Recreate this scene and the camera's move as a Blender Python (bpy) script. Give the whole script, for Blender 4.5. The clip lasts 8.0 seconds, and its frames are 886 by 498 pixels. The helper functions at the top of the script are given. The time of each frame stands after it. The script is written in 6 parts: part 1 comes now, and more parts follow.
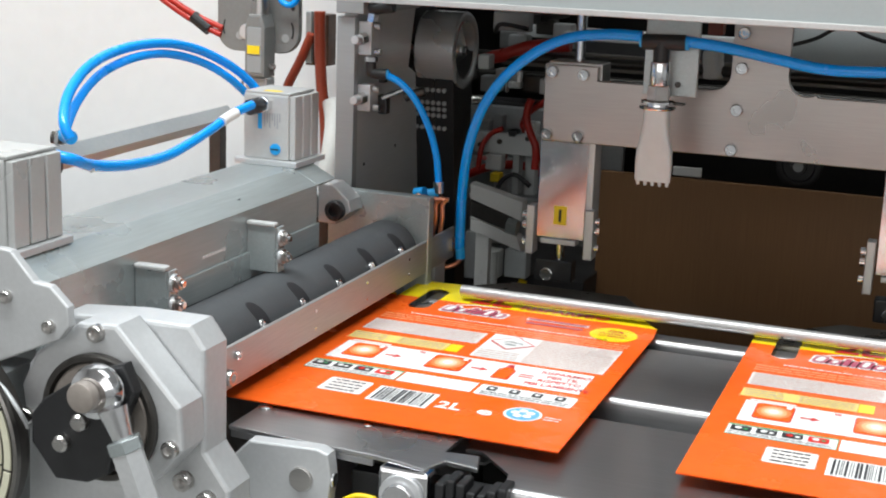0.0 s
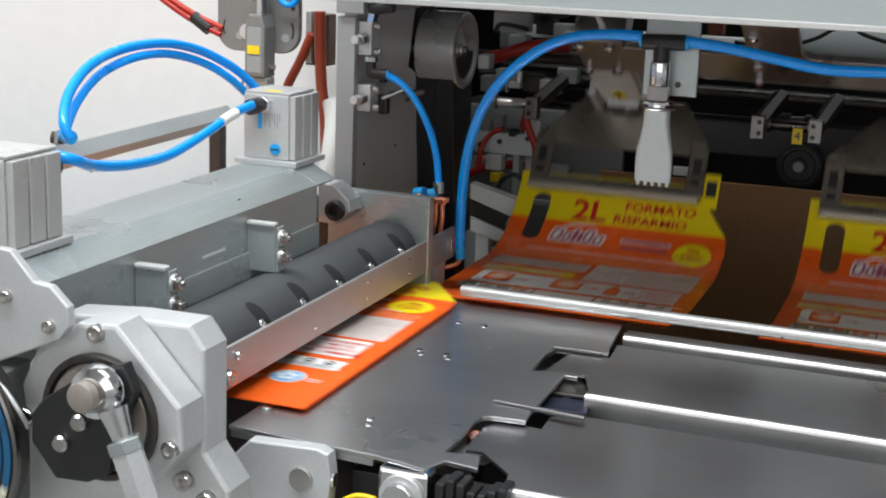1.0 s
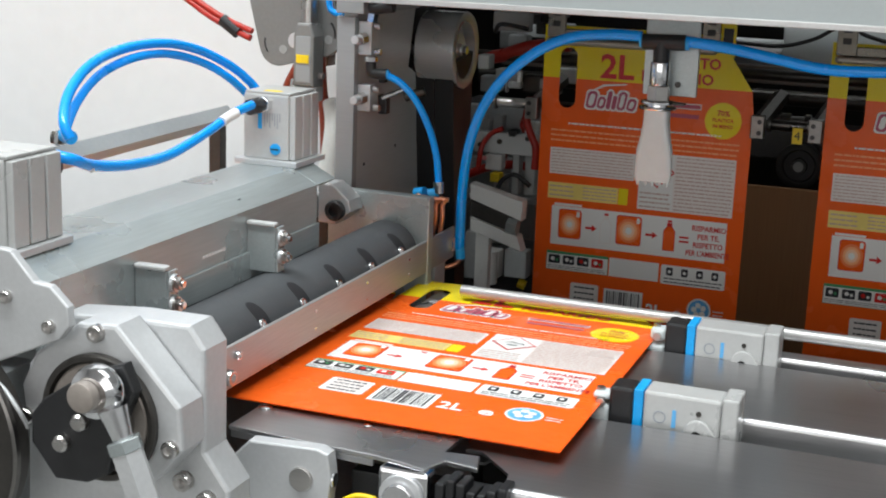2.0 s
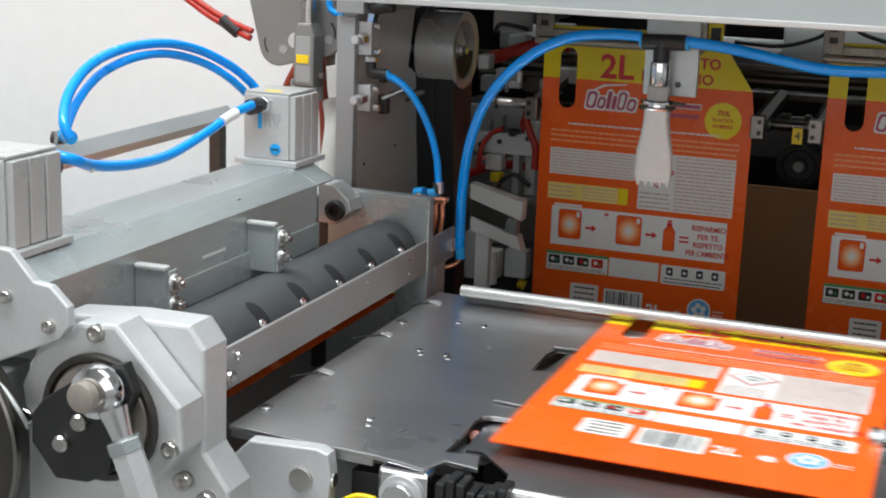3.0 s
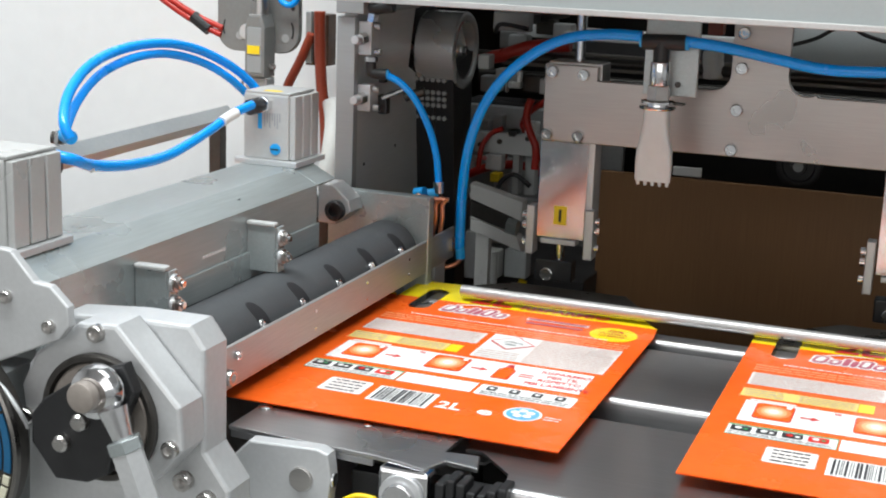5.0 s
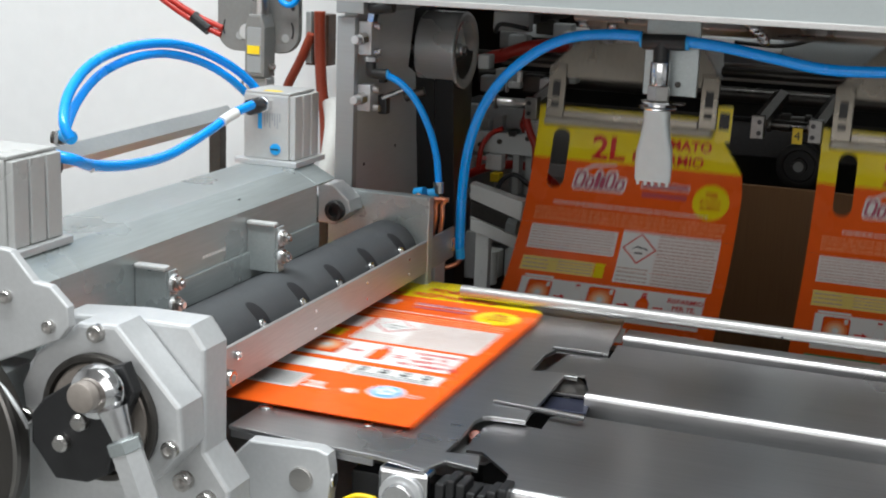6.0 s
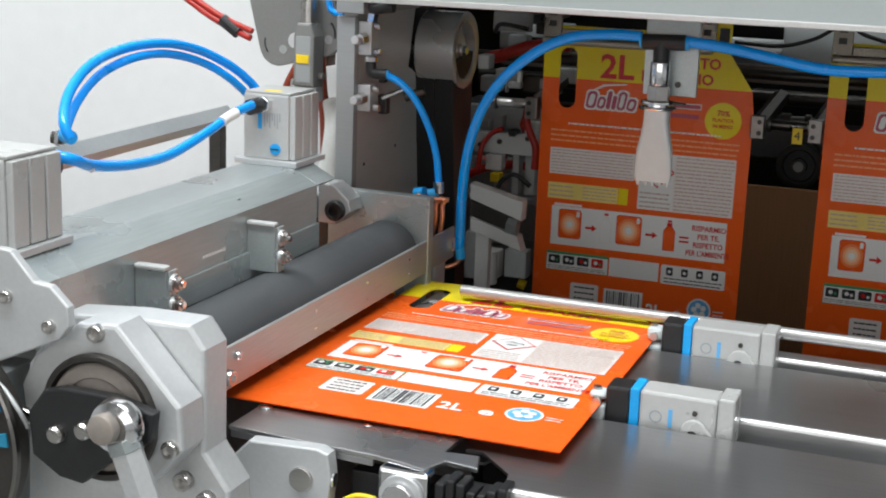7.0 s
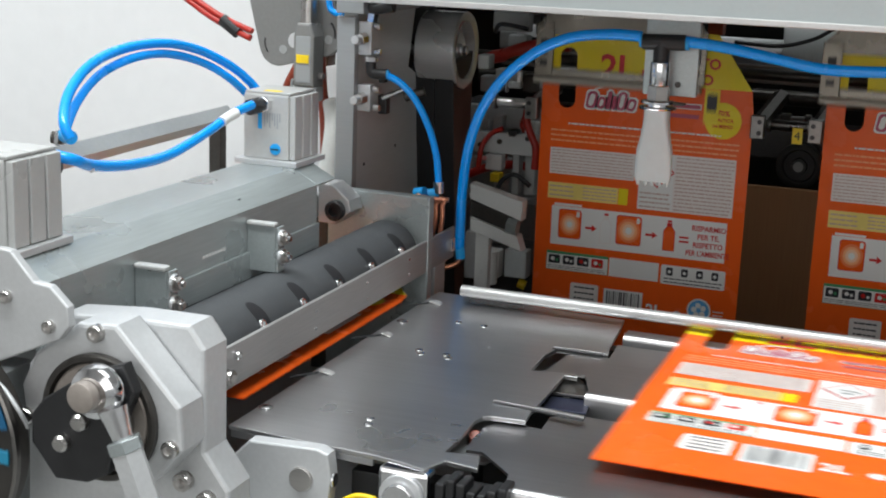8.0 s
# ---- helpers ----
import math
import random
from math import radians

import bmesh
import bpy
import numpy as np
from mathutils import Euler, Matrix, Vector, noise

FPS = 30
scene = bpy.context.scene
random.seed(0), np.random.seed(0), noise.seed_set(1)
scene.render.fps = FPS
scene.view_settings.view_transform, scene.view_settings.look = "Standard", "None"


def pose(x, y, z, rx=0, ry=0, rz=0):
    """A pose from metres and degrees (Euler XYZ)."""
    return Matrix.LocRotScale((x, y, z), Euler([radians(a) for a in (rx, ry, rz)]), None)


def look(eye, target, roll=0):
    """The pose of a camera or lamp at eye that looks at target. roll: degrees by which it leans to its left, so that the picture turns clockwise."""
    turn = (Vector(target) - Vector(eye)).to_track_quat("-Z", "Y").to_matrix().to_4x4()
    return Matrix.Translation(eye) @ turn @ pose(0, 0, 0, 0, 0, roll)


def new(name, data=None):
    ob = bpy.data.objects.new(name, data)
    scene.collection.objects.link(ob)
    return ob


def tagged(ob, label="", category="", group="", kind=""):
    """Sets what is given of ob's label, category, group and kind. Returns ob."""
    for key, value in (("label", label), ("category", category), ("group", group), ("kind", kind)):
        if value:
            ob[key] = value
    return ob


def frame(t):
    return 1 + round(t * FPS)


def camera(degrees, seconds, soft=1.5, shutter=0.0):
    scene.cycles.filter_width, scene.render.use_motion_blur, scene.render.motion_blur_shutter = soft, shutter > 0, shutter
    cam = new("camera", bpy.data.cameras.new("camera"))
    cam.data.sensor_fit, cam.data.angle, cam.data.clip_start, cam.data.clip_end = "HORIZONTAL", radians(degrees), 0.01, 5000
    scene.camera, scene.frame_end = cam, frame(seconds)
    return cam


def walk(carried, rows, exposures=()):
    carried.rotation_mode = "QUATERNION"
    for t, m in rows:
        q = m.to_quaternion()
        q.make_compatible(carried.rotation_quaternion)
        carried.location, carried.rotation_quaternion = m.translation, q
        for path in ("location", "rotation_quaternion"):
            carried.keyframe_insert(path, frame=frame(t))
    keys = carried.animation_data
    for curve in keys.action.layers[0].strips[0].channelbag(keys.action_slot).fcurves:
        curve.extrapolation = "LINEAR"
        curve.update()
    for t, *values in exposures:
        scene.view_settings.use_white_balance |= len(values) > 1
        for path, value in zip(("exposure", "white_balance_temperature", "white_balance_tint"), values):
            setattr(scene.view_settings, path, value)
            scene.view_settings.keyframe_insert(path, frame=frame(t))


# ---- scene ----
cam = camera(35.43, 8.0, soft=2.0, shutter=0.5)
EYE = pose(0.4207, -1.0257, 0.3028, 76.714, -2.075, 20.893)
walk(cam, [(0.0, EYE), (8.0, EYE)])

# ---- world and light ----
scene.view_settings.exposure = 0.0
world = bpy.data.worlds.new("hall_air")
scene.world = world
world.use_nodes = True
world.node_tree.nodes["Background"].inputs[0].default_value = (0.9, 0.95, 1.0, 1)
world.node_tree.nodes["Background"].inputs[1].default_value = 0.3


def lamp(name, size_x, size_y, power, m, colour=(0.92, 0.98, 1.0)):
    data = bpy.data.lights.new(name, "AREA")
    data.shape, data.size, data.size_y, data.energy, data.color = "RECTANGLE", size_x, size_y, power, colour
    ob = new(name, data)
    ob.matrix_world = m
    return ob


# rows of ceiling tubes of the hall, in front of and beside the machine
lamp("overhead_light", 3.0, 0.5, 114, look((0.0, -1.0, 2.5), (0.0, -0.3, 0)))
lamp("overhead_light", 2.0, 0.5, 16, look((-1.7, -0.6, 2.5), (-0.9, 0.2, 0)))
# lamp added above the roof gap to brighten the parts behind
lamp("overhead_light", 2.0, 0.4, 12, look((0.4, 0.35, 2.5), (0.4, 0.6, 0)))


# unseen fill light added in front to brighten the machine's inside
lamp("front_fill", 4.4, 1.5, 42, look((0.6, -3.96, 0.95), (0.6, 0.0, 0.95)), (1.0, 0.985, 0.96))


# ---- materials ----
def material(name, colour, rough=0.5, metal=0.0, vary=0.12, grain=(300, 300, 300), bump=0.1, blotch=14.0, coat=0.0, wear=0.1, crease=0.0):
    """Two scales of variation: a fine grain (stretched for brushed metal) and broad stains that change colour and gloss."""
    m = bpy.data.materials.new(name)
    m.use_nodes = True
    nt = m.node_tree
    b = nt.nodes["Principled BSDF"]
    tc = nt.nodes.new("ShaderNodeTexCoord")
    mp = nt.nodes.new("ShaderNodeMapping")
    mp.inputs["Scale"].default_value = grain
    where = tc.outputs["Object"]
    if crease:
        flat = nt.nodes.new("ShaderNodeAttribute")
        flat.attribute_name = "sheet_pos"
        where = flat.outputs["Vector"]
    nt.links.new(where, mp.inputs[0])
    fine = nt.nodes.new("ShaderNodeTexNoise")
    fine.inputs["Scale"].default_value, fine.inputs["Detail"].default_value = 1.0, 3.0
    nt.links.new(mp.outputs[0], fine.inputs["Vector"])
    broad = nt.nodes.new("ShaderNodeTexNoise")
    broad.inputs["Scale"].default_value, broad.inputs["Detail"].default_value = blotch, 4.0
    nt.links.new(where, broad.inputs["Vector"])
    add = nt.nodes.new("ShaderNodeMath")
    add.operation = "ADD"
    nt.links.new(fine.outputs["Fac"], add.inputs[0])
    nt.links.new(broad.outputs["Fac"], add.inputs[1])
    ramp = nt.nodes.new("ShaderNodeMapRange")
    ramp.inputs["From Min"].default_value, ramp.inputs["From Max"].default_value = 0.6, 1.4
    nt.links.new(add.outputs[0], ramp.inputs["Value"])
    mix = nt.nodes.new("ShaderNodeMix")
    mix.data_type = "RGBA"
    mix.inputs["A"].default_value = (*[c * (1 - vary) for c in colour], 1)
    mix.inputs["B"].default_value = (*[min(1, c * (1 + vary)) for c in colour], 1)
    nt.links.new(ramp.outputs[0], mix.inputs["Factor"])
    nt.links.new(mix.outputs["Result"], b.inputs["Base Color"])
    rr = nt.nodes.new("ShaderNodeMapRange")
    rr.inputs["From Min"].default_value, rr.inputs["From Max"].default_value = 0.3, 0.7
    rr.inputs["To Min"].default_value, rr.inputs["To Max"].default_value = max(0.03, rough - wear), min(1, rough + wear)
    nt.links.new(broad.outputs["Fac"], rr.inputs["Value"])
    nt.links.new(rr.outputs[0], b.inputs["Roughness"])
    b.inputs["Metallic"].default_value = metal
    b.inputs["Coat Weight"].default_value, b.inputs["Coat Roughness"].default_value = coat, 0.2
    if bump:
        bp = nt.nodes.new("ShaderNodeBump")
        bp.inputs["Strength"].default_value, bp.inputs["Distance"].default_value = bump, 0.0006
        nt.links.new(fine.outputs["Fac"], bp.inputs["Height"])
        nt.links.new(bp.outputs[0], b.inputs["Normal"])
        if crease:
            soft = nt.nodes.new("ShaderNodeBump")
            soft.inputs["Strength"].default_value, soft.inputs["Distance"].default_value = crease, 0.004
            nt.links.new(broad.outputs["Fac"], soft.inputs["Height"])
            nt.links.new(soft.outputs[0], bp.inputs["Normal"])
    return m


SHEET = material("brushed_steel_sheet", (0.57, 0.565, 0.57), 0.29, 1, 0.09, (12, 500, 500), 0.12, 6, 0.0, 0.03)
lay = SHEET.node_tree.nodes.new("ShaderNodeCombineXYZ")
lay.inputs[1].default_value = 1.0
SHEET.node_tree.nodes["Principled BSDF"].inputs["Anisotropic"].default_value = 0.6
SHEET.node_tree.links.new(lay.outputs[0], SHEET.node_tree.nodes["Principled BSDF"].inputs["Tangent"])
PANEL = SHEET.copy()
PANEL.name = "dull_steel_panel"
for node in PANEL.node_tree.nodes:
    if node.bl_idname == "ShaderNodeMix":
        node.inputs["A"].default_value, node.inputs["B"].default_value = (0.37, 0.365, 0.37, 1), (0.45, 0.445, 0.45, 1)
STEEL = material("ground_steel", (0.52, 0.5, 0.48), 0.3, 1, 0.1, (60, 60, 900), 0.05, 14)
CHROME = material("polished_steel", (0.72, 0.72, 0.73), 0.16, 1, 0.06, (200, 200, 200), 0.02)
ALU = material("milled_aluminium", (0.52, 0.51, 0.5), 0.42, 0.65, 0.1, (900, 40, 900), 0.06, 12)
BLADE = material("ground_aluminium_bar", (0.4, 0.39, 0.385), 0.42, 0.6, 0.12, (900, 40, 900), 0.06, 12)
CAST = material("anodised_aluminium", (0.59, 0.595, 0.6), 0.5, 0.55, 0.06, (350, 350, 350), 0.08)
GALV = material("galvanised_steel", (0.385, 0.42, 0.42), 0.32, 0.5, 0.12, (500, 30, 500), 0.06, 18)
GREY = material("grey_plate", (0.36, 0.37, 0.37), 0.42, 0.25, 0.1, (300, 300, 300), 0.05, 10)
ARM = material("nickel_plated_steel", (0.4, 0.37, 0.35), 0.32, 0.85, 0.08, (30, 300, 900), 0.04, 8)
DARKM = material("burnished_steel", (0.06, 0.055, 0.05), 0.36, 0.6, 0.2, (300, 300, 300), 0.06, 20)
BLACK = material("black_plastic", (0.012, 0.012, 0.013), 0.45, 0, 0.2)
RUBBER = material("grey_rubber", (0.055, 0.058, 0.062), 0.62, 0, 0.12, (700, 700, 700), 0.2, 25)
BLUE = material("blue_hose", (0.0, 0.31, 0.92), 0.22, 0, 0.08, (200, 200, 200), 0.02, 10)
CYAN = material("blue_band", (0.005, 0.33, 0.75), 0.4)
RED = material("red_hose", (0.42, 0.02, 0.012), 0.35, 0, 0.15)
RUST = material("orange_red_hose", (0.3, 0.045, 0.018), 0.4, 0, 0.15)
COPPER = material("copper_tube", (0.72, 0.3, 0.18), 0.3, 0.9, 0.12)
PLASTIC = material("white_plastic", (0.74, 0.74, 0.72), 0.35, 0, 0.04)
NOZZLE = material("translucent_plastic", (0.57, 0.61, 0.61), 0.4, 0, 0.05, (120, 120, 120), 0.05)
BODY = material("light_grey_housing", (0.48, 0.48, 0.47), 0.35, 0.2, 0.05)
PAINT = material("white_painted_steel", (0.52, 0.55, 0.55), 0.4, 0, 0.04, (300, 300, 300), 0.03)
BROWN = material("brown_panel", (0.27, 0.135, 0.055), 0.6, 0, 0.16, (700, 700, 15), 0.05, 6)
BACK = material("dark_machine_wall", (0.035, 0.033, 0.033), 0.5, 0.1, 0.3)
COVER = material("light_grey_painted_steel", (0.33, 0.355, 0.355), 0.38, 0, 0.04, (300, 300, 300), 0.03)
# web colour lightened to make up for the little light on that side
WEB = material("lightened_ground_plate", (0.5, 0.52, 0.52), 0.38, 0.15, 0.1, (40, 40, 900), 0.06, 7)
PILLAR = material("milled_grey_plate", (0.31, 0.325, 0.33), 0.45, 0.12, 0.06, (40, 900, 900), 0.05, 9)
TURNED = material("turned_steel", (0.6, 0.61, 0.61), 0.24, 0.6, 0.1, (900, 20, 20), 0.08, 12)
CLAMP = material("worn_clamp_steel", (0.22, 0.21, 0.2), 0.34, 1, 0.15, (300, 300, 300), 0.06, 25)
FRAME = material("bronzed_steel", (0.2, 0.18, 0.15), 0.32, 0.8, 0.12, (300, 300, 300), 0.05, 20)
WALL = material("white_wall", (0.73, 0.725, 0.725), 0.8, 0, 0.03, (60, 60, 60), 0.05, 2)
FLOOR = material("hall_floor", (0.3, 0.3, 0.29), 0.5, 0, 0.1, (30, 30, 30), 0.05, 2)
CAP = material("brownish_bearing_steel", (0.33, 0.29, 0.26), 0.36, 0.35, 0.1, (300, 300, 300), 0.05, 20)
JAW = material("cream_plated_steel", (0.42, 0.39, 0.33), 0.36, 0.4, 0.1, (300, 300, 300), 0.05, 20)
VALVE = material("dark_grey_cast_plate", (0.2, 0.2, 0.195), 0.45, 0.1, 0.08, (300, 300, 300), 0.05, 12)
DIM = material("dull_brown_steel", (0.2, 0.185, 0.17), 0.45, 0.2, 0.12, (300, 300, 300), 0.05, 20)
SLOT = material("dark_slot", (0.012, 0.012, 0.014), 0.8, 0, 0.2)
NAVY = material("dark_blue_steel", (0.03, 0.034, 0.06), 0.4, 0.5, 0.2)
CREAM = material("cream_print", (0.62, 0.6, 0.46), 0.5, 0, 0.08)
PATCH = material("light_blue_print", (0.012, 0.2, 0.33), 0.4, 0, 0.1)
REEL = material("blue_reel_print", (0.008, 0.1, 0.22), 0.4, 0, 0.1)
LABEL = material("yellow_label", (0.85, 0.6, 0.01), 0.5, 0, 0.05)
INK = material("black_ink", (0.015, 0.015, 0.015), 0.5, 0, 0)
GINK = material("grey_ink", (0.3, 0.32, 0.35), 0.5, 0, 0)
F_ORANGE = material("orange_film", (0.88, 0.122, 0.013), 0.24, 0, 0.04, (90, 40, 90), 0.12, 16, 0.04, 0.06, 0.8)
F_YELLOW = material("yellow_film", (0.86, 0.68, 0.01), 0.24, 0, 0.04, (90, 40, 90), 0.12, 16, 0.04, 0.06, 0.8)
F_WHITE = material("white_print", (0.82, 0.81, 0.79), 0.3, 0, 0.02, (90, 40, 90), 0.1, 16, 0.04, 0.06, 0.8)
F_PALE = material("pale_print", (0.8, 0.74, 0.71), 0.3, 0, 0.04, (90, 40, 90), 0.1, 16, 0.04, 0.06, 0.8)
F_TAN = material("pale_yellow_print", (0.84, 0.66, 0.2), 0.3, 0, 0.04, (90, 40, 90), 0.1, 16, 0.04, 0.06, 0.8)
F_RED = material("red_print", (0.62, 0.02, 0.015), 0.3, 0, 0.03, (90, 40, 90), 0.1, 16, 0.04, 0.06, 0.8)
F_GREEN = material("green_print", (0.06, 0.3, 0.12), 0.3, 0, 0.03, (90, 40, 90), 0.1, 16, 0.04, 0.06, 0.8)
F_DARK = material("dark_print", (0.03, 0.03, 0.035), 0.35, 0, 0.03, (90, 40, 90), 0.1, 16, 0.04, 0.06, 0.8)
F_BLUE = material("blue_print", (0.12, 0.4, 0.72), 0.3, 0, 0.03, (90, 40, 90), 0.1, 16, 0.04, 0.06, 0.8)
F_LINE = material("rosy_text_print", (0.56, 0.38, 0.33), 0.35, 0, 0.03, (90, 40, 90), 0.1, 16, 0.04, 0.06, 0.8)
F_LIGHT = material("light_orange_print", (0.95, 0.42, 0.2), 0.3, 0, 0.03, (90, 40, 90), 0.1, 16, 0.04, 0.06, 0.8)
F_PINK = material("purple_print", (0.45, 0.08, 0.14), 0.3, 0, 0.03, (90, 40, 90), 0.1, 16, 0.04, 0.06, 0.8)
F_MID = material("mid_orange_print", (0.88, 0.22, 0.07), 0.3, 0, 0.03, (90, 40, 90), 0.1, 16, 0.04, 0.06, 0.8)
F_GLOW = material("peach_print", (0.93, 0.6, 0.42), 0.3, 0, 0.03, (90, 40, 90), 0.1, 16, 0.04, 0.06, 0.8)
PRINT = [F_ORANGE, F_YELLOW, F_WHITE, F_PALE, F_TAN, F_RED, F_GREEN, F_DARK, F_BLUE, F_LINE, F_LIGHT, F_PINK, F_MID, F_GLOW]
for film in PRINT:
    film.node_tree.nodes["Principled BSDF"].inputs["Specular IOR Level"].default_value = 0.32
O, Y, W, P, T, R_, G, D, B, L, LO, PK, MID, GLOW = range(14)


# ---- mesh helpers ----
def part(name, bm, mat, parent=None, label="", m=None, smooth=False):
    me = bpy.data.meshes.new(name)
    if smooth:
        for f in bm.faces:
            f.smooth = True
        for e in bm.edges:
            if len(e.link_faces) == 2 and e.calc_face_angle() > 0.6:
                e.smooth = False
    bm.to_mesh(me)
    bm.free()
    for one in mat if isinstance(mat, list) else [mat]:
        me.materials.append(one)
    ob = new(name, me)
    if parent:
        ob.parent = parent
    if m:
        ob.matrix_basis = m
    if label:
        ob["label"] = label
    return ob


def thing(name, label, category, m=None, group="", kind=""):
    ob = new(name)
    ob.empty_display_size = 0.02
    if m:
        ob.matrix_basis = m
    return tagged(ob, label, category, group, kind)


def box(x0, y0, z0, x1, y1, z1, bevel=0.0008, bm=None):
    own = bmesh.new()
    bmesh.ops.create_cube(own, size=1)
    bmesh.ops.transform(own, verts=own.verts, matrix=Matrix.Translation(((x0 + x1) / 2, (y0 + y1) / 2, (z0 + z1) / 2)) @ Matrix.Diagonal((x1 - x0, y1 - y0, z1 - z0, 1)))
    if bevel:
        bmesh.ops.bevel(own, geom=own.edges[:], offset=bevel, segments=2, affect="EDGES", profile=0.5)
    return join(bm, own)


def join(bm, own):
    if bm is None:
        return own
    me = bpy.data.meshes.new("tmp")
    own.to_mesh(me)
    own.free()
    bm.from_mesh(me)
    bpy.data.meshes.remove(me)
    return bm


def cyl(a, b, r, n=24, r2=None, bm=None, bevel=0.0):
    a, b = Vector(a), Vector(b)
    own = bmesh.new()
    bmesh.ops.create_cone(own, segments=n, cap_ends=True, radius1=r, radius2=r if r2 is None else r2, depth=(b - a).length)
    if bevel:
        rim = [e for e in own.edges if any(len(f.verts) > 4 for f in e.link_faces)]
        bmesh.ops.bevel(own, geom=rim, offset=bevel, segments=2, affect="EDGES", profile=0.5)
    bmesh.ops.transform(own, verts=own.verts, matrix=Matrix.Translation((a + b) / 2) @ (b - a).to_track_quat("Z", "Y").to_matrix().to_4x4())
    return join(bm, own)


def prism(profile, axis, a, b, bevel=0.0008, bm=None):
    """A plate: the outline lies across the axis, in the order x, y, z of the two others, from a to b."""
    own = bmesh.new()

    def put(p, v):
        return (v, p[0], p[1]) if axis == "x" else (p[0], v, p[1]) if axis == "y" else (p[0], p[1], v)

    lower = [own.verts.new(put(p, a)) for p in profile]
    upper = [own.verts.new(put(p, b)) for p in profile]
    own.faces.new(lower)
    own.faces.new(upper[::-1])
    n = len(profile)
    for i in range(n):
        own.faces.new((lower[i], upper[i], upper[(i + 1) % n], lower[(i + 1) % n]))
    bmesh.ops.recalc_face_normals(own, faces=own.faces[:])
    if bevel:
        rim = [e for e in own.edges if any(len(f.verts) == n and abs(f.normal["xyz".index(axis)]) > 0.9 for f in e.link_faces)]
        bmesh.ops.bevel(own, geom=rim, offset=bevel, segments=2, affect="EDGES", profile=0.5)
    bmesh.ops.triangulate(own, faces=[f for f in own.faces if len(f.verts) > 4])
    return join(bm, own)


def arc(cx, cy, r, a0, a1, n=8):
    return [(cx + r * math.cos(radians(a0 + (a1 - a0) * i / n)), cy + r * math.sin(radians(a0 + (a1 - a0) * i / n))) for i in range(n + 1)]


def tube(points, r, n=12, steps=10, bm=None):
    """A round hose that glides through the points."""
    pts = [Vector(p) for p in points]
    line = []
    for i in range(len(pts) - 1):
        p0, p1, p2, p3 = pts[max(i - 1, 0)], pts[i], pts[i + 1], pts[min(i + 2, len(pts) - 1)]
        for k in range(steps):
            u = k / steps
            line.append(0.5 * (2 * p1 + (p2 - p0) * u + (2 * p0 - 5 * p1 + 4 * p2 - p3) * u * u + (3 * p1 - p0 - 3 * p2 + p3) * u ** 3))
    line.append(pts[-1])
    own = bmesh.new()
    rings = []
    side = (line[1] - line[0]).orthogonal().normalized()
    for i, p in enumerate(line):
        d = (line[min(i + 1, len(line) - 1)] - line[max(i - 1, 0)]).normalized()
        side = (side - d * side.dot(d)).normalized()
        up = d.cross(side)
        rings.append([own.verts.new(p + r * (side * math.cos(math.tau * k / n) + up * math.sin(math.tau * k / n))) for k in range(n)])
    for a, b in zip(rings, rings[1:]):
        for k in range(n):
            own.faces.new((a[k], a[(k + 1) % n], b[(k + 1) % n], b[k]))
    own.faces.new(rings[0][::-1])
    own.faces.new(rings[-1])
    for f in own.faces:
        f.smooth = len(f.verts) == 4
    return join(bm, own)


def turned(profile, n=40, bm=None, ring=False):
    """A turned body about z from (radius, height) pairs."""
    own = bmesh.new()
    rings = [[own.verts.new((r * math.cos(math.tau * k / n), r * math.sin(math.tau * k / n), h)) for k in range(n)] for r, h in profile]
    for a, b in zip(rings, rings[1:]):
        for k in range(n):
            own.faces.new((a[k], a[(k + 1) % n], b[(k + 1) % n], b[k]))
    if ring:
        for k in range(n):
            own.faces.new((rings[-1][k], rings[-1][(k + 1) % n], rings[0][(k + 1) % n], rings[0][k]))
    else:
        own.faces.new(rings[0][::-1])
        own.faces.new(rings[-1])
    bmesh.ops.recalc_face_normals(own, faces=own.faces[:])
    return join(bm, own)


SCREWS = {}


def screw(parent, at, way, r=0.0035, mat=None, hexagon=False, name="screw"):
    """A socket-head or hexagon screw; alike ones share their mesh."""
    mat = mat or CHROME
    key = (round(r, 5), mat.name, hexagon)
    if key not in SCREWS:
        if hexagon:
            bm = cyl((0, 0, -0.002), (0, 0, r * 0.9), r, 6, bevel=r * 0.08)
            cyl((0, 0, -0.002), (0, 0, r * 0.25), r * 1.25, 20, bm=bm)
        else:
            bm = turned([(r, -0.002), (r, r * 0.75), (r * 0.88, r * 0.95), (r * 0.55, r * 0.95), (r * 0.5, r * 0.3), (0.0001, r * 0.3)], 18)
        me = bpy.data.meshes.new("screw")
        for f in bm.faces:
            f.smooth = not hexagon and abs(f.normal.z) < 0.5
        bm.to_mesh(me)
        bm.free()
        me.materials.append(mat)
        SCREWS[key] = me
    ob = new(name, SCREWS[key])
    ob.parent = parent
    ob.matrix_basis = Matrix.Translation(at) @ Vector(way).to_track_quat("Z", "Y").to_matrix().to_4x4()
    return ob


def letters(text, height, x, y, z=0.0, align="LEFT", bold=0.0):
    """Writing in the built-in font as a flat bmesh in the xy plane."""
    data = bpy.data.curves.new("text", "FONT")
    data.body, data.size, data.align_x, data.resolution_u, data.offset = text, height / 0.72, align, 2, bold * height
    ob = bpy.data.objects.new("text", data)
    me = ob.to_mesh()
    bm = bmesh.new()
    bm.from_mesh(me)
    ob.to_mesh_clear()
    bpy.data.objects.remove(ob)
    bpy.data.curves.remove(data)
    bmesh.ops.translate(bm, verts=bm.verts, vec=(x, y, z))
    return bm


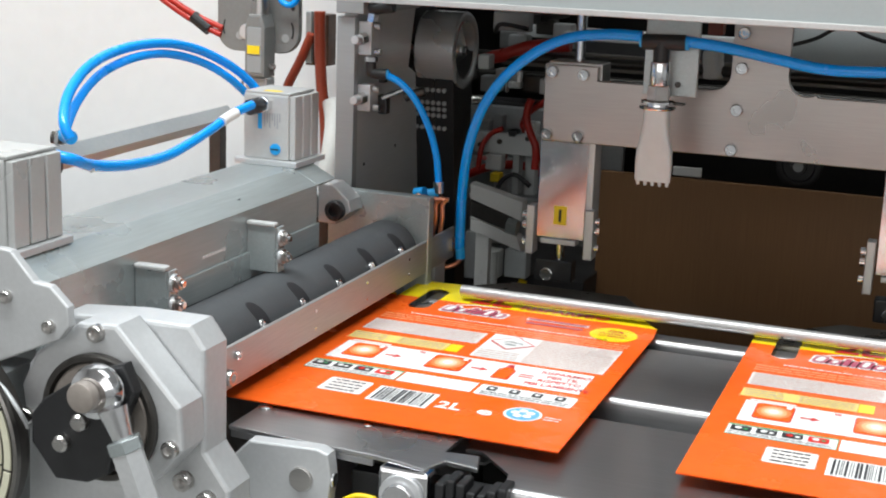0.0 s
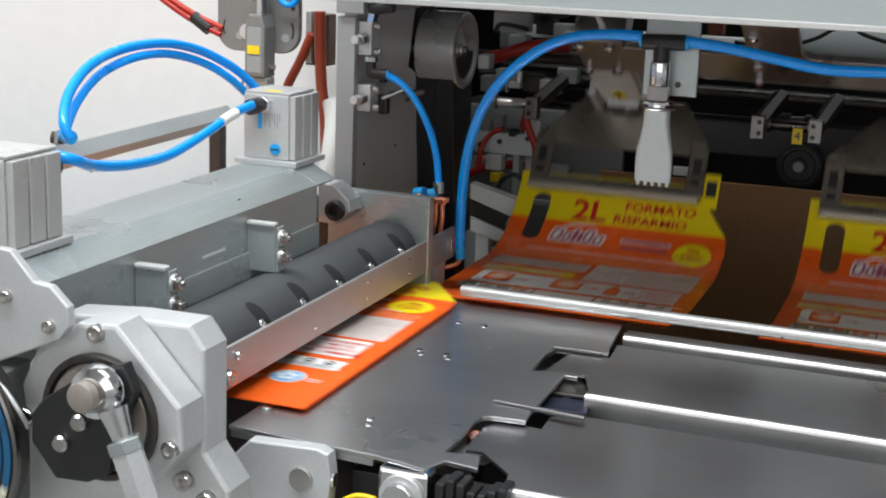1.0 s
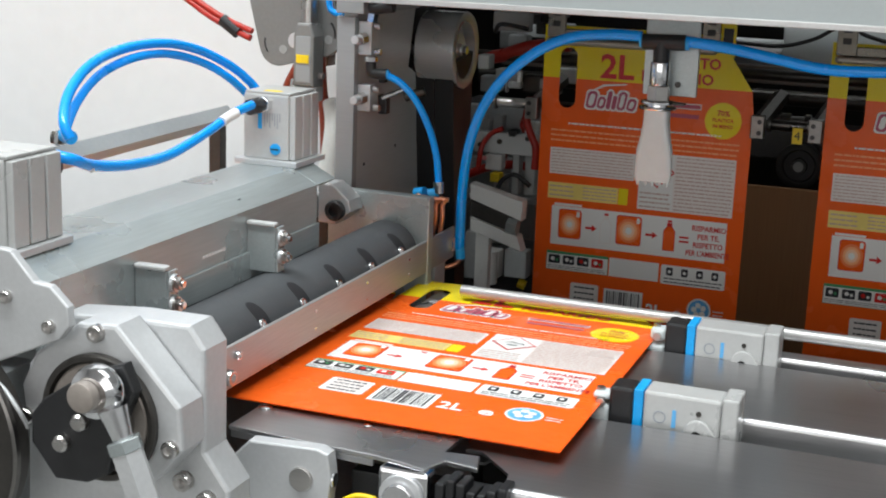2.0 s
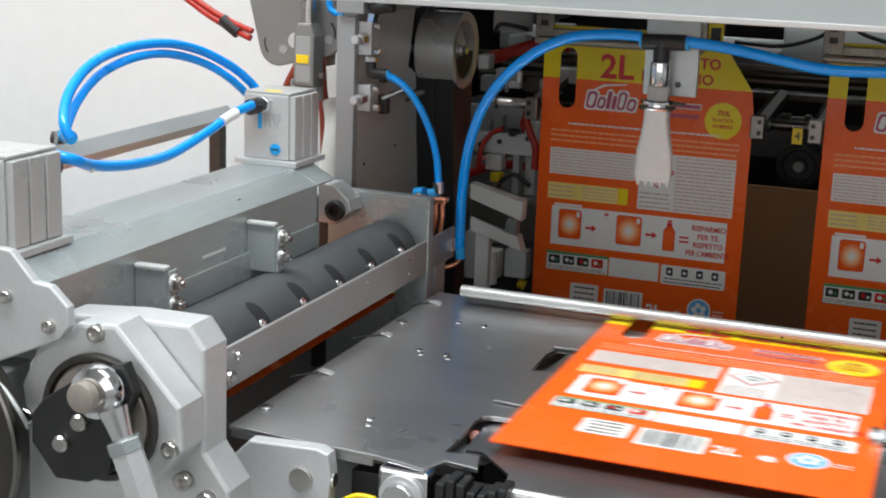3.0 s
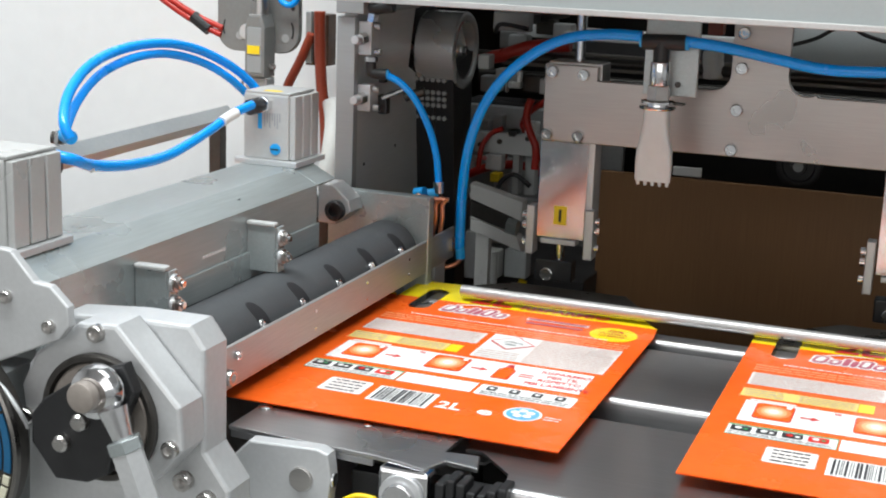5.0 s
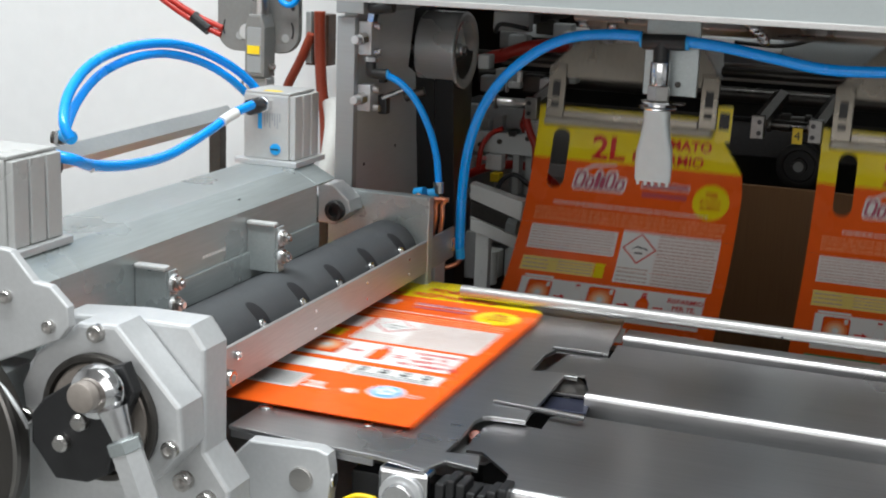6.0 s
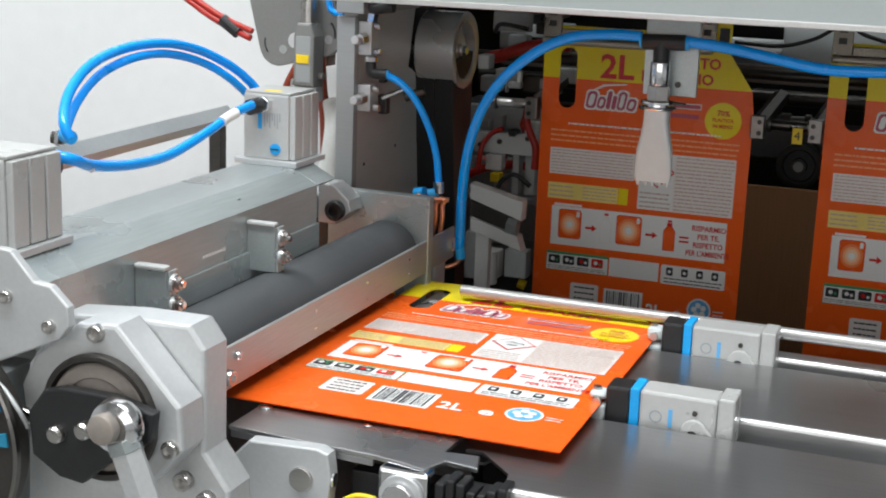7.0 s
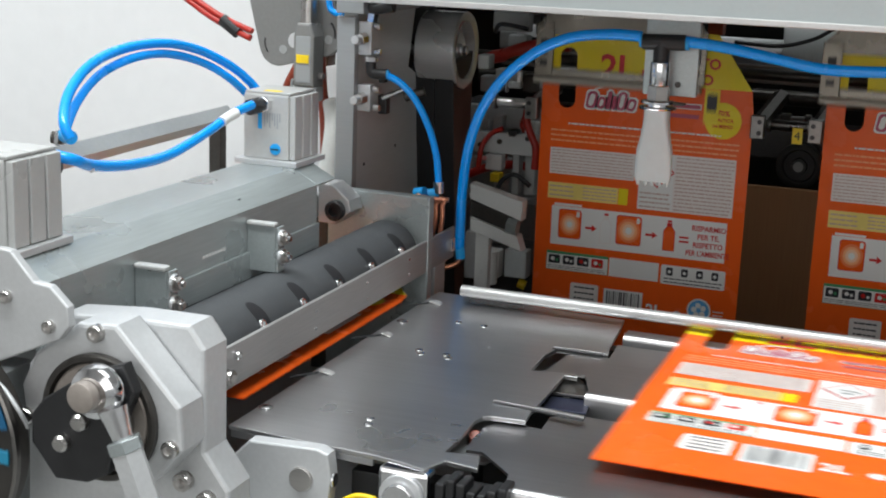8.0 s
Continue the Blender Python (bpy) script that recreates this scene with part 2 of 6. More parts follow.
def upright(bm, x, y, z):
    """Turns a flat xy drawing to face the front (-y) at a place."""
    bmesh.ops.transform(bm, verts=bm.verts, matrix=Matrix.Translation((x, y, z)) @ Matrix.Rotation(radians(90), 4, "X"))
    return bm


# ---- the hall around the machine ----
def hall():
    def slab(name, dims, mat, label):
        return tagged(part(name, box(*dims, bevel=0), mat), label, "wall", kind="structure")

    slab("floor", (-4, -4, -1.0, 4, 4, -0.95), FLOOR, "grey smooth hall floor under the machine")
    slab("wall_north", (-4, 3.0, -0.95, 4, 3.1, 2.7), WALL, "plain white wall behind the machine")
    slab("wall_west", (-4.1, -4, -0.95, -4, 3.1, 2.7), WALL, "plain white side wall of the hall")
    slab("wall_east", (4, -4, -0.95, 4.1, 3.1, 2.7), WALL, "plain white side wall of the hall")
    slab("wall_south", (-4, -4.1, -0.95, 4, -4, 0.15), WALL, "plain white wall below the added window")
    slab("wall_south", (-4, -4.1, 1.75, 4, -4, 2.7), WALL, "plain white wall above the added window")
    slab("wall_south", (-4, -4.1, 0.15, -1.7, -4, 1.75), WALL, "plain white wall beside the added window")
    slab("wall_south", (2.9, -4.1, 0.15, 4, -4, 1.75), WALL, "plain white wall beside the added window")
    # window added out of sight around the front fill light
    w = thing("added_window", "added unseen window with white frame around the fill light", "window", kind="structure")
    for x in (-1.7, -0.17, 1.36, 2.84):
        part("window_frame", box(x, -4.08, 0.15, x + 0.06, -4.02, 1.75, 0.004), PAINT, w)
    for z in (0.15, 1.69):
        part("window_frame", box(-1.64, -4.08, z, 2.84, -4.02, z + 0.06, 0.004), PAINT, w)
    slab("ceiling", (-4.1, -4.1, 2.7, 4.1, 3.1, 2.8), WALL, "plain white hall ceiling")
    tagged(part("wall_panel", box(-1.6, 0.325, -0.95, -0.125, 0.335, 1.4, 0.002), WALL), "white smooth partition beside the machine", "partition", kind="structure")


hall()


# ---- machine frame and table ----
def machine_base():
    t = thing("machine_base", "grey steel machine base carrying table and rollers", "machine base")
    part("base_body", box(-0.3, -0.45, -0.95, 1.2, 0.03, -0.13, 0.004), GREY, t)
    part("rear_body", box(-0.8, 0.03, -0.95, 1.2, 1.1, -0.35, 0.004), BACK, t)
    for y in (-0.3, -0.05, 0.01):
        part("table_bearer", box(0.1, y - 0.008, -0.14, 1.1, y + 0.008, -0.021, 0.001), BLACK, t)
    part("side_cheek", box(-0.3, -0.42, -0.14, -0.1, 0.3, -0.07, 0.003), GREY, t)
    n = thing("infeed_table", "grey steel infeed table carrying the film before the roller", "table")
    part("table_top", box(-1.2, -0.3, -0.012, -0.06, 0.04, -0.003, 0.001), GREY, n)
    for x in (-1.18, -0.62):
        for y in (-0.28, 0.0):
            part("leg", box(x, y, -0.95, x + 0.03, y + 0.03, -0.0125, 0.001), GREY, n)
    part("table_web", box(-0.25, -0.2, -0.0695, -0.15, -0.05, -0.0125, 0.001), GREY, n)


def left_plate():
    t = thing("slide_plate", "brushed steel slide plate with notched edge beside the roller", "table plate")
    top = -0.003
    outline = [(0.0207, -0.3164), (0.0593, -0.3197), (0.0977, -0.3214), (0.12, -0.3223), (0.1414, -0.3264), (0.1555, -0.33), (0.1621, -0.3125), (0.1828, -0.3157), (0.1773, -0.2965), (0.1567, -0.2985), (0.1569, -0.2736),
               (0.1549, -0.242), (0.157, -0.2325), (0.162, -0.2295), (0.1838, -0.2274), (0.182, -0.2085), (0.1825, -0.2008), (0.1813, -0.1487), (0.1811, -0.1275), (0.1903, -0.1278), (0.1868, -0.1205), (0.1563, -0.1271),
               (0.1549, -0.0881), (0.1585, -0.0708), (0.1966, -0.0665), (0.1925, -0.0436), (0.1886, 0.006), (0.1852, 0.031), (0.0215, 0.04)]
    part("plate", prism(outline, "z", top - 0.003, top, 0.0006), SHEET, t)
    part("front_lip", prism([(0.022, -0.3162), (0.0977, -0.3212), (0.12, -0.322), (0.12, -0.32), (0.0977, -0.3192), (0.022, -0.3142)], "z", -0.0105, -0.0062, 0.0004), SHEET, t)
    part("filler_plate", prism([(0.1793, -0.1504), (0.1761, -0.1083), (0.1841, -0.1071), (0.202, -0.1336), (0.206, -0.1486)], "z", -0.0105, -0.0085, 0.0004), CLAMP, t)
    part("blue_filler", prism([(0.1785, -0.15), (0.2055, -0.1465), (0.2093, -0.1735), (0.1796, -0.1749)], "z", -0.0135, -0.0118, 0.0004), NAVY, t, "dark blue strip in the notch")
    part("filler_web", box(0.182, -0.155, -0.14, 0.186, -0.151, -0.0136, 0), BLACK, t)
    part("gap_floor", prism([(0.135, -0.275), (0.17, -0.265), (0.192, -0.2), (0.138, -0.185)], "z", -0.022, -0.02, 0.0004), GREY, t)
    part("gap_floor", prism([(0.138, -0.105), (0.175, -0.075), (0.178, -0.005), (0.132, -0.02)], "z", -0.022, -0.02, 0.0004), GREY, t)
    part("red_stop", cyl((0.153, -0.235, -0.02), (0.156, -0.243, -0.012), 0.004, 12, bevel=0.0008), RUST, t, "small rust-red plastic stop")
    for x, y in ((0.15, -0.23), (0.15, -0.05)):
        part("floor_stay", box(x, y, -0.14, x + 0.006, y + 0.006, -0.0221, 0), BLACK, t)
    part("filler_stay", box(0.186, -0.15, -0.14, 0.192, -0.13, -0.0107), BLACK, t)
    part("slot_floor", box(0.215, -0.192, -0.036, 1.1, -0.152, -0.034, 0.0003), SHEET, t)
    for a, b, c in (((0.0117, -0.1156), (0.0291, -0.0983), (0.0376, -0.0921)), ((0.0128, -0.2171), (0.026, -0.1995), (0.0371, -0.1965)), ((0.0161, -0.0124), (0.0277, 0.0036), (0.0389, 0.0135))):
        part("slit", prism([(a[0], a[1] - 0.0012), (b[0], b[1] - 0.0035), (b[0], b[1] + 0.003), (a[0], a[1] + 0.0012)], "z", top - 0.0006, top + 0.0003, 0), SLOT, t)
        part("spring_tab", prism([(b[0], top + 0.0021), (b[0] + 0.004, top + 0.0024), (c[0], top + 0.0006), (c[0] - 0.001, top), (b[0] + 0.003, top + 0.0014)], "y", b[1] - 0.004, b[1] + 0.003, 0.0003), ALU, t, "bent spring tab")
    for p in ((0.0294, -0.0588), (0.0268, -0.2793)):
        part("glide_pad", turned([(0.0045, -0.0005), (0.0045, 0.0008), (0.0036, 0.0013), (0.0001, 0.0013)], 18), CHROME, t, "", Matrix.Translation((p[0], p[1], top)), True)
    for a, b, d in (((0.1538, -0.1992, -0.002), (0.2168, -0.2047, -0.002), 0.0065), ((0.1557, -0.0632, -0.002), (0.1937, -0.0623, -0.002), 0.009)):
        part("slot", prism([(a[0], a[1] - d), (b[0], b[1] - d), (b[0], b[1] - d + 0.0025), (a[0], a[1] - d + 0.0025)], "z", top - 0.0005, top + 0.0003, 0), BLACK, t)
        part("tongue", prism([(a[0], a[1] - d + 0.0027), (b[0], b[1] - d + 0.0027), b[:2], a[:2]], "z", top - 0.0005, top + 0.0014, 0.0004), SHEET, t)
    for p in ((0.0694, -0.0393, -0.003), (0.0908, -0.0402, -0.003), (0.0685, -0.1207, -0.003), (0.0727, -0.1277, -0.003), (0.0906, -0.1229, -0.003), (0.0941, -0.1286, -0.003), (0.0945, -0.2685, -0.003), (0.0976, -0.2781, -0.003)):
        part("rivet", turned([(0.0032, -0.0005), (0.0028, 0.0006), (0.0016, 0.001), (0.0001, 0.001)], 16), CHROME, t, "", Matrix.Translation((p[0], p[1], top)), True)


def folded_panel(y0, y1, x0, z, left=()):
    t = thing("table_panel", "brushed steel table panel with a rounded folded lip", "table panel", group="table panels")
    r = 0.004
    part("panel_top", prism([(1.1, y0 + r), (x0, y0 + r)] + (list(left) or [(x0, y1)]) + [(1.1, y1)], "z", z - 0.0018, z, 0), PANEL, t)
    prof = [(y0 + r, z)] + arc(y0 + r, z - r, r, 90, 180, 6)[1:] + [(y0, z - 0.016), (y0 + 0.0018, z - 0.016)] + arc(y0 + r, z - r, r - 0.0018, 180, 90, 6)
    part("folded_lip", prism(prof, "x", x0, 1.1, 0), SHEET, t, "bright rounded lip", None, True)
    for x in (0.62, 0.95):
        part("panel_stay", box(x, y0 + 0.003, z - 0.03, x + 0.01, y1, z - 0.0019, 0), BLACK, t)
    return t


def guide_bar():
    t = thing("guide_bar", "round polished aluminium guide bar over the table", "guide bar")
    part("rod", cyl((0.052, 0.013, 0.0085), (1.1, 0.013, 0.0085), 0.0047, 28, bevel=0.0008), ALU, t, smooth=True)
    part("pin_hole", cyl((0.312, 0.0088, 0.0062), (0.312, 0.0084, 0.006), 0.0011, 12), BLACK, t)
    part("bar_foot", box(1.08, 0.008, -0.14, 1.1, 0.018, 0.004), STEEL, t)
    part("bar_foot", box(0.6, 0.0195, -0.14, 0.62, 0.03, 0.006), STEEL, t)
    part("bar_arm", box(0.6, 0.012, -0.002, 0.62, 0.0195, 0.004), STEEL, t)


machine_base()
left_plate()
folded_panel(-0.158, -0.036, 0.2037, -0.004, [(0.2037, -0.147), (0.1935, -0.119), (0.1655, -0.1225), (0.169, -0.0745), (0.199, -0.071), (0.1965, -0.036)])
folded_panel(-0.326, -0.1905, 0.2014, -0.0078, [(0.1982, -0.3047), (0.1808, -0.2862), (0.1732, -0.2785), (0.163, -0.2798), (0.16, -0.2582), (0.1605, -0.236), (0.1663, -0.2252), (0.179, -0.2234), (0.1939, -0.2251), (0.1925, -0.2007), (0.206, -0.1905)])
folded_panel(-0.009, 0.008, 0.194, -0.0045)
guide_bar()


# ---- feed unit: roller, blade, press beam ----
AX, AZ, RR = -0.0232, 0.0282, 0.0275


def feed_roller():
    t = thing("feed_roller", "dark grey rubber roller with slots along it", "roller", pose(AX, 0, AZ))
    part("sleeve", slotted_sleeve(), RUBBER, t, smooth=True)
    part("shaft", cyl((0, -0.374, 0), (0, 0.07, 0), 0.011, 24), CHROME, t, "polished steel shaft", smooth=True)
    for k in range(5):
        y = -0.2405 + k * 0.0596
        part("slot", slot_mesh(y), SLOT, t, "slot drawn as a patch in shade-dark colour")
        a = radians(22)
        screw(t, (math.cos(a) * (RR - 0.001), y, math.sin(a) * (RR - 0.001)), (math.cos(a), 0, math.sin(a)), 0.0036, CHROME, name="slot_screw")
    return t


def slotted_sleeve():
    bm = bmesh.new()
    bmesh.ops.create_cone(bm, segments=64, cap_ends=True, radius1=RR, radius2=RR, depth=0.325)
    rim = [e for e in bm.edges if any(len(f.verts) > 4 for f in e.link_faces)]
    bmesh.ops.bevel(bm, geom=rim, offset=0.0025, segments=3, affect="EDGES", profile=0.5)
    bmesh.ops.transform(bm, verts=bm.verts, matrix=Matrix.Translation((0, -0.128, 0)) @ Matrix.Rotation(radians(90), 4, "X"))
    return bm


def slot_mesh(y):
    """A half-moon patch that follows the roller's curve and widens towards its screw; its dark colour paints the
    recess's shade.
    """
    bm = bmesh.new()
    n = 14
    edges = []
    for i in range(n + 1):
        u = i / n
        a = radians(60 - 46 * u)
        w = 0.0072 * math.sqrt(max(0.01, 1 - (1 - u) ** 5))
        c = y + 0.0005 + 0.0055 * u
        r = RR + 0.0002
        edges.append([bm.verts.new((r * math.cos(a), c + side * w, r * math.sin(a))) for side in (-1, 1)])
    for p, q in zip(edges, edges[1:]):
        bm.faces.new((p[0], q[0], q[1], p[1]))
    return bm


def blade_bar():
    t = thing("blade_bar", "flat aluminium blade bar along the roller", "blade bar")
    part("bar", box(0.005, -0.374, 0.0108, 0.008, 0.112, 0.0385, 0.0006), BLADE, t)
    for y in (-0.17, -0.08, 0.005, 0.05):
        for z in (0.018, 0.031):
            part("rivet", cyl((0.0078, y, z), (0.0084, y, z), 0.0012, 12), CHROME, t)
    part("end_block", box(-0.008, 0.075, -0.03, 0.0045, 0.1, 0.012, 0.0008), CAST, t)
    screw(t, (0.0085, -0.298, 0.02), (1, 0, 0), 0.0055, STEEL)
    screw(t, (0.0085, -0.285, 0.031), (1, 0, 0), 0.003, CHROME)


def press_beam():
    t = thing("press_beam", "galvanised steel press beam of bent sheet", "machine beam")
    y0, y1 = -0.41, -0.061
    prof = [(-0.045, 0.0495), (-0.045, 0.099), (-0.066, 0.11), (-0.111, 0.11), (-0.111, 0.106), (-0.068, 0.106), (-0.049, 0.096), (-0.049, 0.0495)]
    part("bent_sheet", prism(prof, "y", y0, y1, 0.0005), GALV, t)
    part("top_sheet", prism([(-0.111, y1 + 0.0002), (-0.0665, y1 + 0.0002), (-0.0665, -0.03), (-0.072, -0.012), (-0.111, -0.012)], "z", 0.106, 0.11, 0.0005), GALV, t)
    part("sloped_sheet", prism([(-0.045, 0.099), (-0.066, 0.1098), (-0.068, 0.1058), (-0.049, 0.096)], "y", -0.0608, -0.0274, 0.0005), GALV, t)
    part("back_sheet", box(-0.115, y0, 0.04, -0.1112, -0.012, 0.1055, 0.0006), GALV, t)
    part("scraper", box(-0.0445, -0.3, 0.0495, -0.0425, y1, 0.069, 0.0004), GALV, t)
    part("scraper_edge", box(-0.0446, -0.31, 0.0484, -0.0426, y1, 0.0493, 0), BLACK, t)
    part("joint_line", box(-0.0425, -0.1472, 0.0497, -0.0422, -0.1466, 0.069, 0), BLACK, t)
    # black plate added to hide the waiting film and darken the gap
    part("dark_cover_plate", box(-0.057, -0.37, 0.004, -0.0555, -0.08, 0.048, 0), BLACK, t)
    part("dark_cover_web", box(-0.0555, -0.3, 0.0495, -0.0492, -0.29, 0.06, 0), BLACK, t)
    part("skirt", box(-0.4, -0.352, -0.069, -0.058, -0.348, 0.046, 0.0006), GREY, t)
    for y in (-0.3155, -0.1727):
        br = part("clamp_bracket", box(-0.0448, y - 0.0015, 0.056, -0.0225, y + 0.0015, 0.0888, 0.0005), GALV, t, "galvanised angle bracket")
        # pale lip colour stands in for the glint of the ceiling light
        part("highlight_lip", box(-0.0448, y - 0.0035, 0.089, -0.0222, y + 0.0035, 0.092, 0.001), BODY, br, "bent lip in a pale colour that paints its highlight")
        part("end_flange", box(-0.0224, y - 0.0012, 0.056, -0.0205, y + 0.009, 0.0888, 0.0005), GALV, br)
        for z in (0.0675, 0.081):
            part("washer", cyl((-0.0206, y + 0.0035, z), (-0.0185, y + 0.0035, z), 0.0058, 20, bevel=0.0004), CAST, br)
            screw(br, (-0.0184, y + 0.0035, z), (1, 0, 0), 0.0042, STEEL, True)
            part("stud_end", cyl((-0.0184, y + 0.0035, z), (-0.0125, y + 0.0035, z), 0.0021, 14), CHROME, br)
    for k in range(8):
        part("stamped_mark", box(-0.0451, -0.235 + k * 0.0039, 0.0765, -0.0447, -0.2327 + k * 0.0039, 0.0784, 0), PLASTIC, t)
    for x, y in ((-0.055, -0.17), (-0.057, -0.25)):
        part("scratch", cyl((x, y, 0.1045), (x, y + 0.004, 0.1047), 0.0006, 8), CHROME, t)
    part("beam_stay", box(-0.1095, -0.0118, 0.05, -0.09, 0.0448, 0.07), GREY, t)
    part("beam_foot", box(-0.11, -0.4, -0.09, -0.08, -0.37, 0.0395), GREY, t)


def far_bearing():
    t = thing("far_bearing_plate", "milled aluminium bearing plate at the roller's far end", "bearing plate")
    part("plate", box(-0.0855, 0.045, -0.09, 0.009, 0.056, 0.0756, 0.001), GALV, t)
    # dark plate added behind the gap so that it reads as shade
    part("gap_shade_plate", box(-0.135, 0.046, -0.09, -0.0858, 0.055, 0.068, 0.001), DARKM, t)
    bl = part("stop_block", prism([(-0.0835, 0.0832), (-0.0706, 0.0836), (-0.0544, 0.071), (-0.0526, 0.0617), (-0.0663, 0.0497), (-0.0829, 0.0498)], "y", 0.02, 0.0448, 0.0012), CAST, t)
    part("screw_head", turned([(0.0088, 0), (0.0088, 0.0045), (0.0076, 0.0058), (0.0046, 0.0058), (0.0044, 0.002), (0.0001, 0.002)], 28), BLACK, bl, "black socket screw", Matrix.Translation((-0.066, 0.0198, 0.0619)) @ Matrix.Rotation(radians(90), 4, "X"), True)


def near_bearing():
    t = thing("near_bearing_housing", "bright milled aluminium bearing housing with chamfered corners", "bearing housing")
    base = [(-0.0345, 0.0829), (0.0059, 0.0865), (0.0466, 0.087), (0.0559, 0.0747), (0.0557, 0.0161), (0.0707, -0.0039), (0.0707, -0.0345), (-0.0626, -0.0623), (-0.0584, 0.0502)]
    part("flange_plate", prism(base, "y", -0.405, -0.3795, 0.0022), CAST, t)
    body = [(-0.0067, 0.088), (0.0173, 0.0898), (0.0556, 0.0499), (0.0571, 0.0262), (0.0403, 0.0066), (0.019, -0.0019), (-0.0156, -0.0037), (-0.0416, 0.0255), (-0.0441, 0.048), (-0.0345, 0.0673)]
    part("housing", prism(body, "y", -0.43, -0.4055, 0.0022), CAST, t)
    cx, cz = (0.0073, 0.0379)
    part("bearing_ring", turned([(0.0355, 0), (0.0355, 0.0035), (0.0343, 0.0045), (0.0318, 0.0045), (0.031, 0.001), (0.0001, 0.001)], 64), DARKM, t, "dark burnished bearing ring", Matrix.Translation((cx, -0.4302, cz)) @ Matrix.Rotation(radians(90), 4, "X"), True)
    part("bearing_cap", turned([(0.0302, 0), (0.0302, 0.0012), (0.0292, 0.002), (0.0225, 0.002), (0.0218, 0.0014), (0.0001, 0.0014)], 64), CAP, t, "brownish steel bearing cap", Matrix.Translation((cx, -0.4314, cz)) @ Matrix.Rotation(radians(90), 4, "X"), True)
    part("guard_wire", tube([(-0.0528, -0.446, 0.0564), (-0.0428, -0.446, 0.05), (-0.0334, -0.446, 0.0387), (-0.0329, -0.44, 0.0281)], 0.0013), CAST, t)
    for px in ((0.0057, -0.43, 0.0842), (-0.0403, -0.43, 0.0307), (0.0503, -0.43, 0.0266)):
        screw(t, (px[0], -0.4295, px[2]), (0, -1, 0), 0.0048, STEEL)
    for px in ((0.0436, -0.401, -0.0015), (0.0579, -0.401, -0.0105)):
        screw(t, (px[0], -0.4055, px[2]), (0, -1, 0), 0.0055, STEEL)
    side = [(-0.047, 0.1262), (-0.0405, 0.1254), (-0.0261, 0.1103), (-0.0162, 0.1091), (-0.0052, 0.0992), (-0.0048, 0.0885), (-0.0111, 0.0807), (-0.0498, 0.0631), (-0.0804, 0.052), (-0.0765, 0.1227)]
    part("side_plate", prism(side, "y", -0.44, -0.434, 0.001), CAST, t)
    part("side_plate_stay", box(-0.11, -0.4335, 0.05, -0.08, -0.405, 0.075), CAST, t)
    for px in ((-0.0169, -0.44, 0.0874), (-0.0438, -0.44, 0.1003)):
        screw(t, (px[0], -0.44, px[2]), (0, -1, 0), 0.0036, STEEL)
    part("foot", box(-0.06, -0.404, -0.14, 0.0, -0.377, -0.06), GREY, t)
    part("oil_nipple", cyl((0.0464, -0.405, 0.049), (0.0434, -0.4, 0.0483), 0.0018, 12), LABEL, t)


def crank():
    cx, cz = (-0.0015, 0.0333)
    t = thing("crank_lever", "black crank plate with a steel rod end on the roller shaft", "crank", pose(cx, -0.438, cz))
    pts = [(-0.0197, 0.0479), (0.0083, 0.0665), (0.031, 0.0746), (0.0376, 0.0601), (0.025, 0.0314), (0.0193, 0.0112), (0.0067, 0.0047), (-0.0132, 0.0037), (-0.028, 0.0224), (-0.0273, 0.0387)]
    part("crank_plate", prism([(x - cx, z - cz) for x, z in pts], "y", -0.006, 0.002, 0.0012), BLACK, t)
    for p in ((0.0047, -0.444, 0.0395), (-0.0071, -0.444, 0.0258)):
        part("bolt_head", turned([(0.0048, 0), (0.0048, 0.004), (0.0036, 0.0055), (0.0001, 0.0055)], 20), STEEL, t, "", Matrix.Translation((p[0] - cx, -0.006, p[2] - cz)) @ Matrix.Rotation(radians(90), 4, "X"), True)
    p = (0.0202, -0.448, 0.0605)
    e = (p[0] - cx, -0.02, p[2] - cz)
    part("rod_eye", turned([(0.0035, 0), (0.0125, 0.001), (0.0148, 0.005), (0.0148, 0.0085), (0.0135, 0.012), (0.0095, 0.0142), (0.0085, 0.0138), (0.0001, 0.0138)], 32), CHROME, t, "polished rod eye", Matrix.Translation((e[0], -0.006, e[2])) @ Matrix.Rotation(radians(90), 4, "X"), True)
    part("eye_bolt", cyl((e[0] - 0.002, -0.0195, e[2]), (e[0] - 0.002, -0.027, e[2]), 0.0082, 28, bevel=0.0016), CAP, t, "", None, True)
    return t, (cx, cz)


def push_rod():
    t = thing("push_rod", "bright steel push rod with lock nut below the crank", "push rod")
    a, b, c = Vector((0.0312, -0.452, 0.0482)), Vector((0.0367, -0.452, 0.0336)), Vector((0.0497, -0.452, 0.0001))
    part("neck", cyl(a + (a - b) * 0.35, b, 0.0082, 20, 0.005), CHROME, t, smooth=True)
    part("lock_nut", cyl(b - (c - b).normalized() * 0.004, b + (c - b).normalized() * 0.003, 0.0095, 6, bevel=0.0006), GALV, t)
    part("rod", cyl(b, c, 0.0088, 6, bevel=0.0005), CAST, t)
    return t


